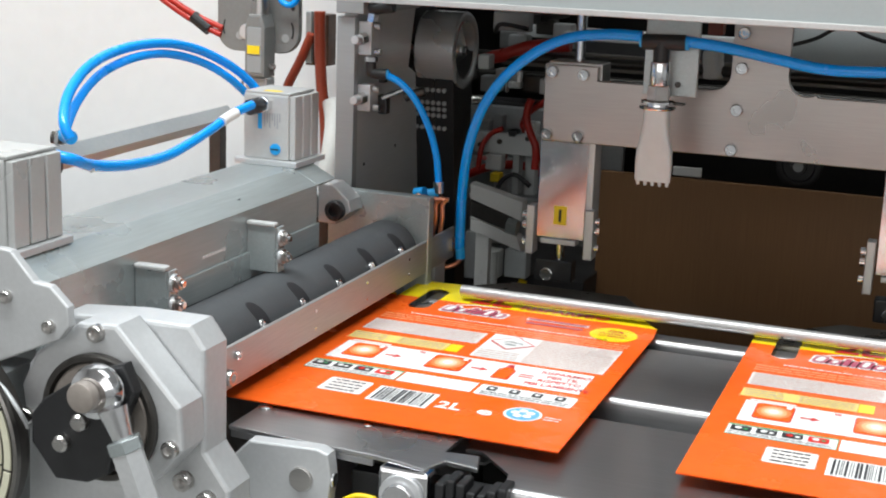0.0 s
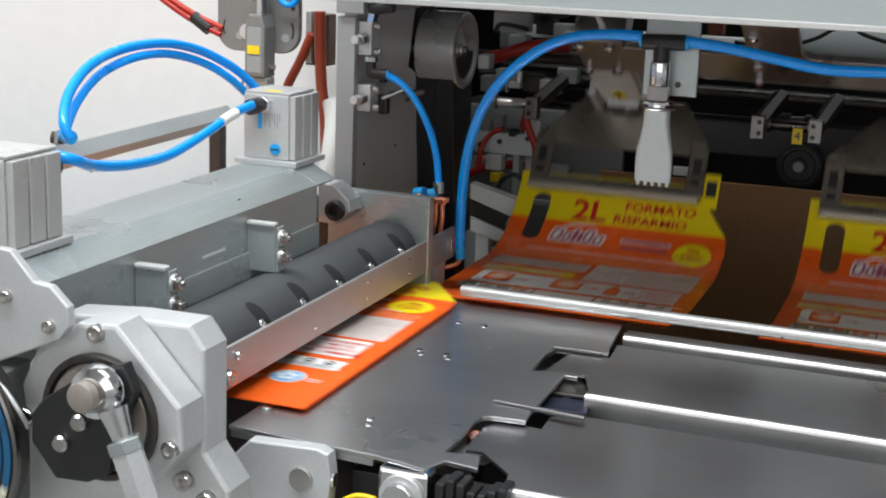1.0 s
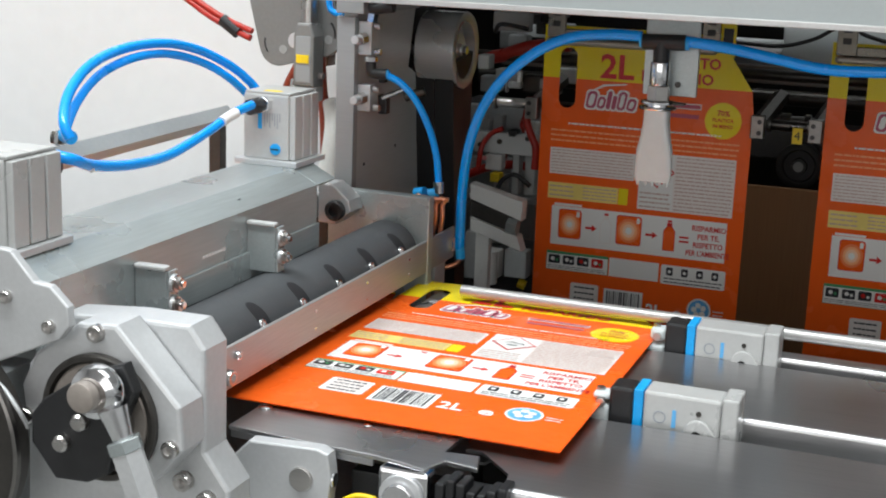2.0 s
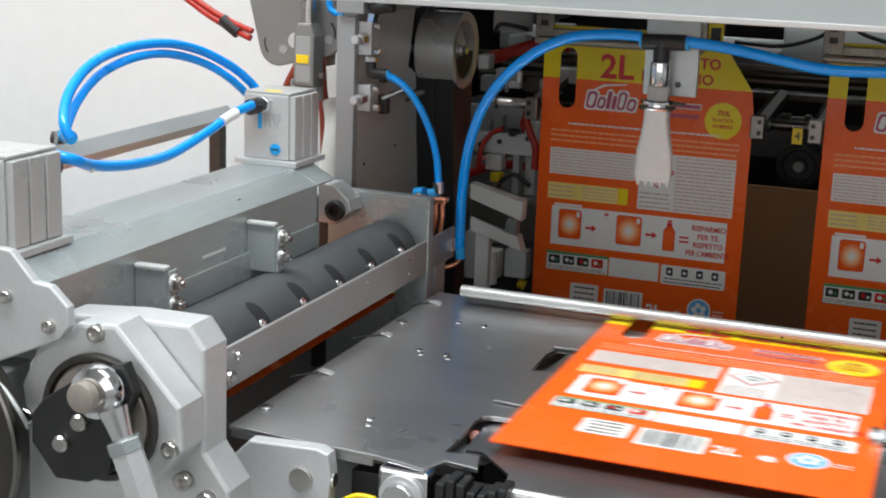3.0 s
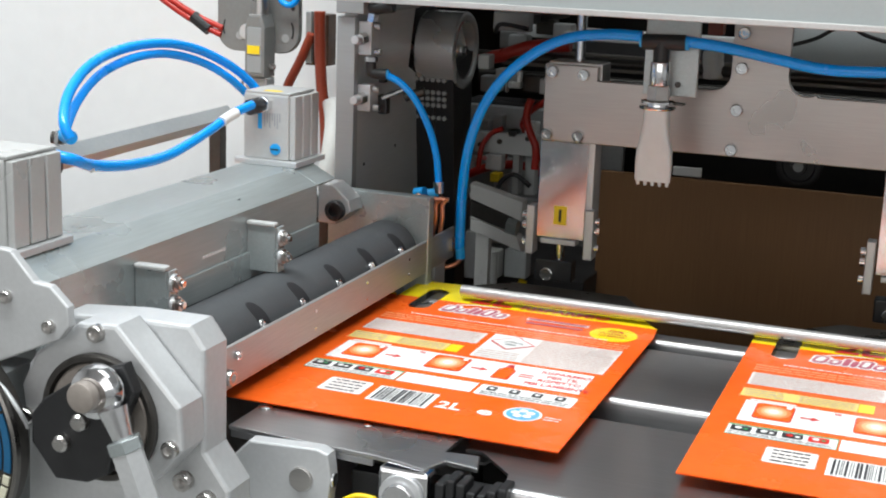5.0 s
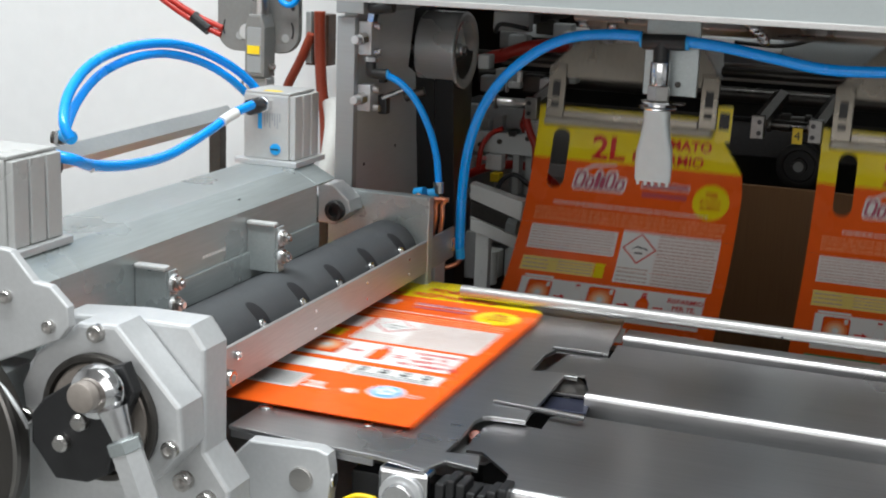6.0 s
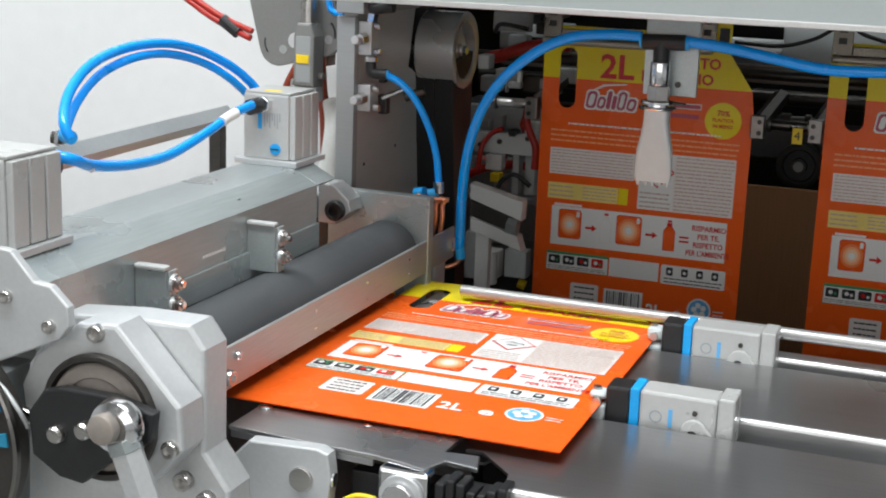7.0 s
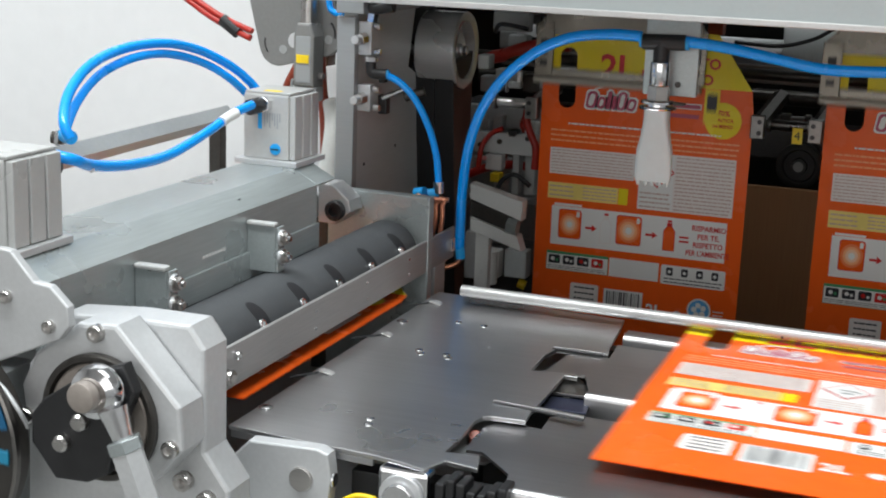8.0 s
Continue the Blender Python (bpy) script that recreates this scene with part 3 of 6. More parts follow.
def pneumatic_cylinder(x0, y0, x1, y1, z0, z1, near):
    t = thing("compact_cylinder", "silver compact pneumatic cylinder with ribbed side on the beam", "pneumatic cylinder", group="press cylinders")
    if near:
        tagged(t, "silver compact pneumatic cylinder cut by the beam's end")
    part("base_plate", box(x0 - 0.006, y0 - 0.004, 0.11, x1 + 0.004, y1 + 0.004, 0.1145, 0.0006), CAST, t)
    part("barrel", box(x0, y0, z0, x1 - 0.0052, y1, z1, 0.0015), BODY, t)
    n = 3
    step = (y1 - y0) / n
    for k in range(n):
        part("rib", box(x1 - 0.005, y0 + k * step + 0.0012, z0 + 0.0005, x1, y0 + (k + 1) * step - 0.0006, z1 - 0.0005, 0.0008), BODY, t)
    part("lid", box(x0 + 0.001, y0 + 0.001, z1, x1 - 0.004, y1 - 0.001, z1 + 0.002, 0.0006), BODY, t)
    if not near:
        part("yellow_sticker", box(x0 + 0.016, y0 + 0.004, z1 + 0.002, x0 + 0.03, y0 + 0.01, z1 + 0.0024, 0), LABEL, t)
        part("name_mark", box(x0 + 0.013, y0 - 0.0002, z0 + 0.024, x0 + 0.0165, y0 + 0.001, z0 + 0.039, 0), CYAN, t)
        for k in range(7):
            w = (0.011, 0.008, 0.012, 0.006, 0.01, 0.012, 0.007)[k]
            part("type_line", box(x0 + 0.0185 + k * 0.0022, y0 - 0.0002, z0 + 0.037 - w, x0 + 0.0195 + k * 0.0022, y0 + 0.001, z0 + 0.037, 0), GINK, t)
        part("port_plug", cyl((x0 + 0.0285, y0 + 0.001, z0 + 0.0085), (x0 + 0.0285, y0 - 0.0012, z0 + 0.0085), 0.0046, 24, bevel=0.0005), CYAN, t, "blue round port plug")
        part("plug_slot", box(x0 + 0.025, y0 - 0.0016, z0 + 0.008, x0 + 0.032, y0 - 0.001, z0 + 0.009, 0), INK, t)
        fx, fz = x0 + 0.014, z1 - 0.009
        part("fitting", cyl((fx, y0 + 0.002, fz), (fx - 0.003, y0 - 0.012, fz - 0.001), 0.0062, 24, bevel=0.0008), BLACK, t)
        part("fitting_nut", cyl((fx + 0.006, y0 + 0.002, fz + 0.001), (fx + 0.005, y0 - 0.005, fz + 0.001), 0.0065, 6, bevel=0.0006), CHROME, t)
    else:
        part("fitting", cyl((x1 - 0.012, y1 - 0.001, z1 - 0.011), (x1 - 0.012, y1 + 0.009, z1 - 0.012), 0.0068, 24, bevel=0.0008), BLACK, t)
    return t


def air_hoses():
    lo = thing("air_hose", "shiny blue air hose between the two cylinders", "air hose", group="blue air hoses")
    part("hose", tube([(-0.0748, -0.3524, 0.1607), (-0.0676, -0.3449, 0.1579), (-0.0737, -0.3164, 0.1497), (-0.0806, -0.2661, 0.1419), (-0.0893, -0.2042, 0.139), (-0.096, -0.139, 0.1468), (-0.0966, -0.1043, 0.1549), (-0.0951, -0.0753, 0.1592)], 0.0036), BLUE, lo)
    part("white_marker", tube([(-0.0957, -0.1213, 0.1514), (-0.095, -0.1116, 0.1542), (-0.0936, -0.1028, 0.1563)], 0.004), PLASTIC, lo, "white printed marker sleeve")
    part("clear_clip", tube([(-0.0719, -0.3231, 0.1509), (-0.0712, -0.3213, 0.1482), (-0.0726, -0.321, 0.147)], 0.0015), PLASTIC, lo)
    up = thing("air_hose", "pair of blue air hoses in a high loop", "air hose", group="blue air hoses")
    part("outer_hose", tube([(-0.1188, -0.2765, 0.1569), (-0.1239, -0.2756, 0.1678), (-0.135, -0.254, 0.1832), (-0.1416, -0.2197, 0.1986), (-0.144, -0.1747, 0.2065), (-0.1399, -0.1291, 0.2074), (-0.1367, -0.086, 0.1999), (-0.1279, -0.0533, 0.1862), (-0.1215, -0.0325, 0.1722), (-0.1174, -0.0227, 0.1615)], 0.0036), BLUE, up)
    part("inner_hose", tube([(-0.1329, -0.2607, 0.1536), (-0.1338, -0.2591, 0.1613), (-0.1402, -0.2355, 0.1771), (-0.1454, -0.2011, 0.191), (-0.1414, -0.1646, 0.1995), (-0.1404, -0.1205, 0.1987), (-0.1366, -0.0777, 0.1889), (-0.1267, -0.0553, 0.1761), (-0.121, -0.0351, 0.1611)], 0.0032), BLUE, up)
    part("hose_joint", cyl((-0.1422, -0.2639, 0.1543), (-0.1347, -0.2613, 0.1535), 0.0042, 14), DARKM, up)
    part("joint_nut", cyl((-0.1393, -0.2629, 0.1541), (-0.1368, -0.2621, 0.1538), 0.0056, 6), CHROME, up)
    part("hose_collar", cyl((-0.1353, -0.261, 0.1557), (-0.1242, -0.2678, 0.156), 0.0046, 16), CYAN, up)
    st = thing("support_strut", "grey square steel strut behind the cylinders", "strut")
    part("strut", cyl((-0.1455, -0.2583, 0.138), (-0.1741, 0.0258, 0.1332), 0.0085, 4), GREY, st)
    part("strut_post", box((-0.2353, 0.12, 0.0871)[0] - 0.006, 0.11, -0.09, (-0.2353, 0.12, 0.0871)[0] + 0.006, 0.122, (-0.2353, 0.12, 0.1141)[2], 0.0006), DARKM, st)


def pillar():
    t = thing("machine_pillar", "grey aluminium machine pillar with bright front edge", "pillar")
    x0, x1 = -0.094, -0.077
    part("front_edge", box(x0, 0.075, -0.13, x1, 0.0845, (-0.0947, 0.08, 0.2202)[2], 0.0006), PILLAR, t, "bright milled front edge")
    prof = [(0.085, -0.13), (0.3, -0.13), (0.254, 0.0428), (0.2842, 0.1378), (0.2049, 0.1671), (0.2189, 0.223), (0.225, 0.3), (0.085, 0.3)]
    part("web_plate", prism(prof, "x", x0 + 0.002, x1 - 0.002, 0.0006), WEB, t)
    # dark plate stands in for the shadow between web and pulley
    part("shadow_plate", box(x0 - 0.0035, 0.1, 0.1, x0 + 0.0015, 0.31, 0.3, 0.0006), BACK, t)
    part("head_block", box(x0 + 0.001, 0.07, (-0.0947, 0.08, 0.2212)[2] + 0.002, x1 + 0.01, 0.2, 0.3, 0.001), PILLAR, t)
    for p in ((-0.0595, 0.1, 0.1048), (-0.0819, 0.1, 0.0976), (-0.0383, 0.1, 0.1229), (-0.0256, 0.1, 0.128)):
        q = Vector(p)
        part("drill_hole", cyl((x1 - 0.0015, q.y + 0.02 + (q.x + 0.077) * 3.2, q.z - 0.01), (x1 - 0.0017, q.y + 0.02 + (q.x + 0.077) * 3.2, q.z - 0.01), 0.0018, 12), BLACK, t)
    for z0, z1, py in (((-0.0693, 0.085, 0.1874)[2], (-0.0701, 0.085, 0.2166)[2], 70), ((-0.068, 0.085, 0.1386)[2], (-0.0686, 0.085, 0.1619)[2], 173)):
        br = part("sensor_bracket", box(-0.0768, 0.082, z0, -0.0645, 0.098, z1, 0.0008), CAST, t)
        zc = (z0 + z1) / 2
        part("hex_bolt", cyl((-0.07, 0.08, zc), (-0.0705, 0.069, zc), 0.0052, 6, bevel=0.0006), STEEL, br)
        part("bolt_shaft", cyl((-0.07, 0.0815, zc), (-0.0705, 0.06, zc), 0.0036, 14, bevel=0.0005), CAST, br)
        part("small_screw", cyl((-0.0635, 0.088, z0 + 0.003), (-0.058, 0.088, z0 + 0.003), 0.003, 14), STEEL, br)
        part("small_screw", cyl((-0.0635, 0.088, z1 - 0.004), (-0.058, 0.088, z1 - 0.004), 0.003, 14), STEEL, br)
    part("sensor_rod", cyl((-0.0608, 0.1, 0.1491), (-0.0415, 0.105, 0.158), 0.0024, 14), CHROME, t)
    part("rod_holder", cyl((-0.0475, 0.12, 0.149), (-0.0301, 0.125, 0.1549), 0.0045, 16, bevel=0.001), DARKM, t)
    part("rod_fork", box(-0.0645, 0.099, 0.135, -0.056, 0.108, 0.152, 0.001), BLACK, t)
    part("rod_fork", box(-0.0645, 0.099, 0.1625, -0.058, 0.106, 0.168, 0.001), BLACK, t)
    return t


def elbow_hose():
    t = thing("thin_air_hose", "thin blue air hose from a black elbow to copper tubes", "air hose", group="blue air hoses")
    part("elbow", tube([(-0.0634, 0.08, 0.183), (-0.0634, 0.08, 0.179), (-0.0622, 0.08, 0.1735), (-0.056, 0.08, 0.1722), (-0.0475, 0.08, 0.1725)], 0.0047), BLACK, t, "black plastic elbow fitting")
    part("elbow_nut", cyl((-0.0634, 0.08, 0.1825), (-0.0634, 0.08, 0.187), 0.0058, 6, bevel=0.0005), CHROME, t)
    part("upper_fitting", cyl((-0.066, 0.082, 0.2275), (-0.044, 0.082, 0.231), 0.0055, 18, bevel=0.0008), BLACK, t)
    part("upper_nut", cyl((-0.064, 0.082, 0.2165), (-0.063, 0.082, 0.224), 0.0052, 6, bevel=0.0005), CHROME, t)
    part("collar", cyl((-0.0507, 0.08, 0.1725), (-0.0464, 0.08, 0.1723), 0.0041, 18), CYAN, t)
    part("hose", tube([(-0.0496, 0.08, 0.1726), (-0.0343, 0.082, 0.1647), (-0.0203, 0.085, 0.1484), (-0.009, 0.088, 0.1244), (-0.0032, 0.09, 0.1023), (-0.0007, 0.09, 0.0796)], 0.0031), BLUE, t)
    part("tee", cyl((-0.0008, 0.09, 0.0816), (-0.0004, 0.09, 0.0716), 0.0046, 16), CHROME, t)
    part("tee_cap", cyl((-0.0222, 0.09, 0.0693), (-0.0124, 0.088, 0.0717), 0.0046, 16), CYAN, t)
    part("tee_cap", cyl((-0.0092, 0.088, 0.07), (-0.0015, 0.09, 0.0725), 0.0042, 16), CYAN, t)
    part("copper_header", tube([(-0.0186, 0.085, 0.0685), (-0.0041, 0.085, 0.067), (0.01, 0.088, 0.0669)], 0.0022), COPPER, t)
    part("copper_pipe", tube([(0.0051, 0.087, 0.0686), (-0.001, 0.087, 0.0619), (-0.0011, 0.087, 0.0503), (-0.0053, 0.09, 0.0304)], 0.0021), COPPER, t)
    part("copper_pipe", tube([(0.0093, 0.087, 0.068), (0.0048, 0.087, 0.0615), (0.0052, 0.087, 0.051), (0.0021, 0.09, 0.0333)], 0.0021), COPPER, t)


def main_hose():
    t = thing("main_air_hose", "thick blue air hose arching to the blow nozzle", "air hose", group="blue air hoses")
    part("hose", tube([(0.1772, 0.06, 0.2204), (0.1517, 0.06, 0.2206), (0.1188, 0.062, 0.2158), (0.0902, 0.065, 0.2024), (0.0629, 0.07, 0.1802), (0.0409, 0.08, 0.1514), (0.0261, 0.09, 0.1149), (0.018, 0.1, 0.0728), (0.0157, 0.105, 0.0205)], 0.0044), BLUE, t)
    part("clip", box(*[min(a, b) for a, b in zip((0.0085, 0.1, 0.0181), (0.0104, 0.108, 0.0296))], *[max(a, b) for a, b in zip((0.0085, 0.1, 0.0181), (0.0104, 0.108, 0.0296))], 0), CHROME, t)
    part("end_fitting", cyl((0.0161, 0.105, 0.0226), (0.0171, 0.105, 0.0114), 0.0042, 16), CYAN, t)
    part("copper_end", tube([(0.0176, 0.105, 0.0125), (0.0129, 0.104, 0.0059), (-0.0005, 0.1, 0.001)], 0.0022), COPPER, t)
    r = thing("main_air_hose", "thick blue air hose leaving the tee piece", "air hose", group="blue air hoses")
    part("hose", tube([(0.2123, 0.06, 0.2187), (0.2415, 0.06, 0.2162), (0.2765, 0.06, 0.2108), (0.3149, 0.06, 0.2049), (0.3479, 0.06, 0.2047), (0.3918, 0.06, 0.2078), (0.4529, 0.06, 0.2154)], 0.0044), BLUE, r)


def blow_nozzle():
    t = thing("blow_nozzle", "white flat blow nozzle on a black tee piece", "air nozzle")
    y = 0.06
    cx, cz = (0.1937, 0.2171)
    part("mount_plate", box((0.1777, 0.075, 0.2038)[0], 0.073, (0.2019, 0.075, 0.174)[2], (0.221, 0.075, 0.2068)[0], 0.0775, 0.3, 0.0008), GALV, t)
    part("tee_bar", cyl((cx - 0.0155, y, cz - 0.0005), (cx + 0.019, y, cz + 0.0005), 0.0062, 20, bevel=0.001), BLACK, t, smooth=True)
    part("tee_leg", cyl((cx, y, cz), (cx, y, cz - 0.0155), 0.0064, 20), BLACK, t, smooth=True)
    for x0, x1 in ((cx - 0.0175, cx - 0.0145), (cx + 0.0185, cx + 0.0215)):
        part("collar", cyl((x0, y, cz), (x1, y, cz), 0.005, 20), CYAN, t)
    part("sleeve", cyl((cx, y, cz - 0.0155), (cx, y, cz - 0.034), 0.0078, 28, bevel=0.0008), CHROME, t, "polished steel sleeve", smooth=True)
    part("hexagon", cyl((cx, y, cz - 0.034), (cx, y, cz - 0.046), 0.0092, 6, bevel=0.0006), STEEL, t)
    part("washer", turned([(0.0145, 0), (0.015, 0.001), (0.0145, 0.002), (0.009, 0.0022), (0.0088, 0.0035), (0.0135, 0.0045), (0.0135, 0.0062), (0.0001, 0.0062)], 36), CHROME, t, "", Matrix.Translation((cx, y, cz - 0.0525)), True)
    part("angle_arm", box(cx - 0.004, y + 0.005, cz - 0.0495, cx + 0.02, 0.0728, cz - 0.0475, 0.0006), DARKM, t)
    bm = bmesh.new()
    rings = []
    for z, w, d in ((-0.052, 0.0098, 0.0085), (-0.062, 0.0100, 0.0078), (-0.074, 0.0115, 0.0066), (-0.086, 0.0142, 0.0052), (-0.096, 0.0148, 0.004), (-0.108, 0.0146, 0.0034), (-0.111, 0.0142, 0.003)):
        ring = []
        for k in range(24):
            a = math.tau * k / 24
            c, s = math.cos(a), math.sin(a)
            q = 0.45 + 0.1 * (0.052 + z)
            ring.append(bm.verts.new((cx + w * math.copysign(abs(c) ** q, c), y + d * math.copysign(abs(s) ** q, s), cz + z)))
        rings.append(ring)
    for a, b in zip(rings, rings[1:]):
        for k in range(24):
            bm.faces.new((a[k], a[(k + 1) % 24], b[(k + 1) % 24], b[k]))
    bm.faces.new(rings[0][::-1])
    bm.faces.new(rings[-1])
    bmesh.ops.recalc_face_normals(bm, faces=bm.faces[:])
    part("flat_nozzle", bm, NOZZLE, t, "milky plastic flat nozzle", smooth=True)
    for k in range(5):
        part("outlet_tip", cyl((cx - 0.0118 + k * 0.0059, y, cz - 0.1105), (cx - 0.0118 + k * 0.0059, y, cz - 0.1145), 0.0017, 10, 0.0012), NOZZLE, t)
    part("plate_screw", cyl(((0.2061, 0.073, 0.1835)[0], 0.0729, (0.2061, 0.073, 0.1835)[2]), ((0.2061, 0.073, 0.1835)[0], 0.071, (0.2061, 0.073, 0.1835)[2]), 0.0025, 14), DARKM, t)


def top_cover():
    t = thing("top_cover", "white painted steel cover beam across the machine", "cover beam")
    part("cover_sheet", prism([(-0.06, 0.2445), (-0.0575, 0.242), (0.1, 0.242), (0.1, 0.36), (-0.06, 0.36)], "x", -0.055, 1.2, 0.0006), COVER, t)
    part("edge_trim", box(-0.056, -0.0625, 0.2418, 1.2, -0.0602, 0.2462, 0.0006), ALU, t)
    part("cover_post", box(1.15, -0.06, -0.13, 1.2, 0.0, 0.2415), GREY, t)


def pulley():
    t = thing("deflection_pulley", "wide turned steel pulley beside the pillar", "pulley", pose(-0.062, 0.25, 0.182))
    bm = turned([(0.018, -0.0155), (0.036, -0.016), (0.0375, -0.0145), (0.0375, 0.0235), (0.0365, 0.0245), (0.029, 0.0245), (0.0275, 0.0235), (0.0265, 0.013), (0.0001, 0.013)], 56)
    part("rim", bm, TURNED, t, "turned steel rim", Matrix.Rotation(radians(90), 4, "Y"), True)
    part("hub", turned([(0.019, 0.011), (0.019, 0.016), (0.0175, 0.0175), (0.006, 0.0175), (0.006, 0.021), (0.0001, 0.021)], 36), TURNED, t, "", Matrix.Rotation(radians(90), 4, "Y"), True)
    part("axle", cyl((-0.04, 0, 0), (-0.02, 0, 0), 0.008), STEEL, t)
    part("hub_screw", cyl((0.0205, 0, 0), (0.0255, 0, 0.0), 0.0045, 6, bevel=0.0004), CHROME, t)
    b = thing("drive_belt", "black drive belt with a studded joint below the pulley", "belt")
    for x0, x1 in ((-0.083, -0.0602), (-0.0595, -0.04)):
        part("belt", prism([(0.222, 0.17), (0.26, -0.14), (0.275, -0.14), (0.28, 0.18)], "x", x0, x1, 0.0008), BLACK, b)
    bm = None
    for i in range(7):
        for k in range(6):
            if i not in (1, 5):
                z = 0.144 - i * 0.0062
                bm = cyl((-0.078 + k * 0.0058, 0.2219 + (0.17 - z) * 0.1226, z), (-0.078 + k * 0.0058, 0.22 + (0.17 - z) * 0.1226, z), 0.0022, 8, bm=bm)
    return part("stud_strip", bm, GREY, b, "grey studs of the belt joint")


feed = feed_roller()
blade_bar()
press_beam()
far_bearing()
near_bearing()
lever, lever_at = crank()
push_rod()
pneumatic_cylinder(-0.112, -0.058, -0.067, -0.014, 0.1145, 0.166, False)
pneumatic_cylinder(-0.112, -0.403, -0.067, -0.357, 0.1145, 0.1655, True)
air_hoses()
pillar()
elbow_hose()
main_hose()
blow_nozzle()
top_cover()
studs = pulley()


def infeed_roll():
    """A reel with cream and blue printed sectors in concentric bars on black."""
    t = thing("infeed_roll", "black film reel with cream and blue ringed sectors", "film roll", pose(-0.102, -0.45, 0.0147))
    r = 0.07
    flat = Matrix.Rotation(radians(90), 4, "X")
    part("core", turned([(r - 0.0035, -0.014), (r - 0.003, 0.0), (0.008, 0.0), (0.0075, 0.003), (0.0001, 0.003)], 72), DARKM, t, "", flat, True)
    part("rim", turned([(r - 0.0025, -0.003), (r, -0.002), (r, 0.0015), (r - 0.0015, 0.0025), (r - 0.0025, 0.0015)], 72, ring=True), CLAMP, t, "thin worn metal rim", flat, True)
    for first, last, mat, name in ((-39, 29, CREAM, "cream_bar"), (31, 108, REEL, "blue_bar"), (262, 319, REEL, "blue_bar")):
        for ring in range(6):
            outer = r - 0.0045 - ring * 0.0062
            a = first
            while a < last - 4:
                b = min(a + 30 + 2 * ring, last)
                part(name, prism(arc(0, 0, outer, a, b, 8) + arc(0, 0, outer - 0.0044, b, a, 8), "y", -0.0012, 0.0004, 0.0003), mat, t)
                a = b + 1.5
    part("patch", prism(arc(0, 0, r - 0.006, 244, 251, 4) + arc(0, 0, r - 0.019, 251, 244, 4), "y", -0.0012, 0.0004, 0.0003), PATCH, t, "light blue printed patch")
    part("axle", cyl((0, 0.013, 0), (0, 0.05, 0), 0.006), STEEL, t)
    return t


def front_brackets():
    t = thing("lever_bracket", "white-grey aluminium bracket with a pivot below the plate", "bracket")
    prof = [(0.0313, -0.0166), (0.0446, -0.0027), (0.0894, -0.0006), (0.0968, -0.0029), (0.0989, -0.018), (0.0941, -0.0584), (0.0449, -0.0684)]
    part("arm", prism(prof, "y", -0.335, -0.324, 0.0012), CAST, t)
    p = (0.0799, -0.336, -0.0208)
    part("pivot", cyl((p[0], -0.334, p[2]), (p[0], -0.337, p[2]), 0.0075, 28, bevel=0.0006), STEEL, t)
    q = (0.0958, -0.33, -0.0198)
    part("side_screw", cyl((q[0] - 0.003, -0.33, q[2]), (q[0] + 0.004, -0.33, q[2]), 0.0045, 18, bevel=0.0006), CHROME, t)
    part("stem", box(0.045, -0.335, -0.14, 0.075, -0.325, -0.05), CAST, t)
    c = thing("guide_carriage", "bright steel carriage end with a large screw", "carriage")
    a = (0.1285, -0.335, -0.0042)
    b = (0.1599, -0.335, -0.002)
    part("body", box(a[0], -0.335, -0.14, b[0], -0.32, a[2], 0.0025), CHROME, c)
    s = (0.1442, -0.336, -0.0198)
    part("washer", cyl((s[0], -0.3352, s[2]), (s[0], -0.338, s[2]), 0.0135, 32, bevel=0.0006), CAST, c)
    part("big_screw", cyl((s[0], -0.338, s[2]), (s[0], -0.343, s[2]), 0.0095, 24, bevel=0.0008), CHROME, c)
    d = thing("cable_chain", "black plastic cable chain under the table", "cable chain")
    for k in range(7):
        q = Vector((0.1641, -0.33, -0.008)) + Vector((k * 0.0062, 0, -0.004 + 0.0032 * math.sin(k * 1.3)))
        part("link", box(q.x, -0.335, -0.14, q.x + 0.0054, -0.318, q.z + 0.004, 0.0012), BLACK, d)
    part("yellow_wire", tube([(0.0987, -0.33, -0.0361), (0.1132, -0.33, -0.0272), (0.1259, -0.33, -0.027)], 0.0016), LABEL, d)


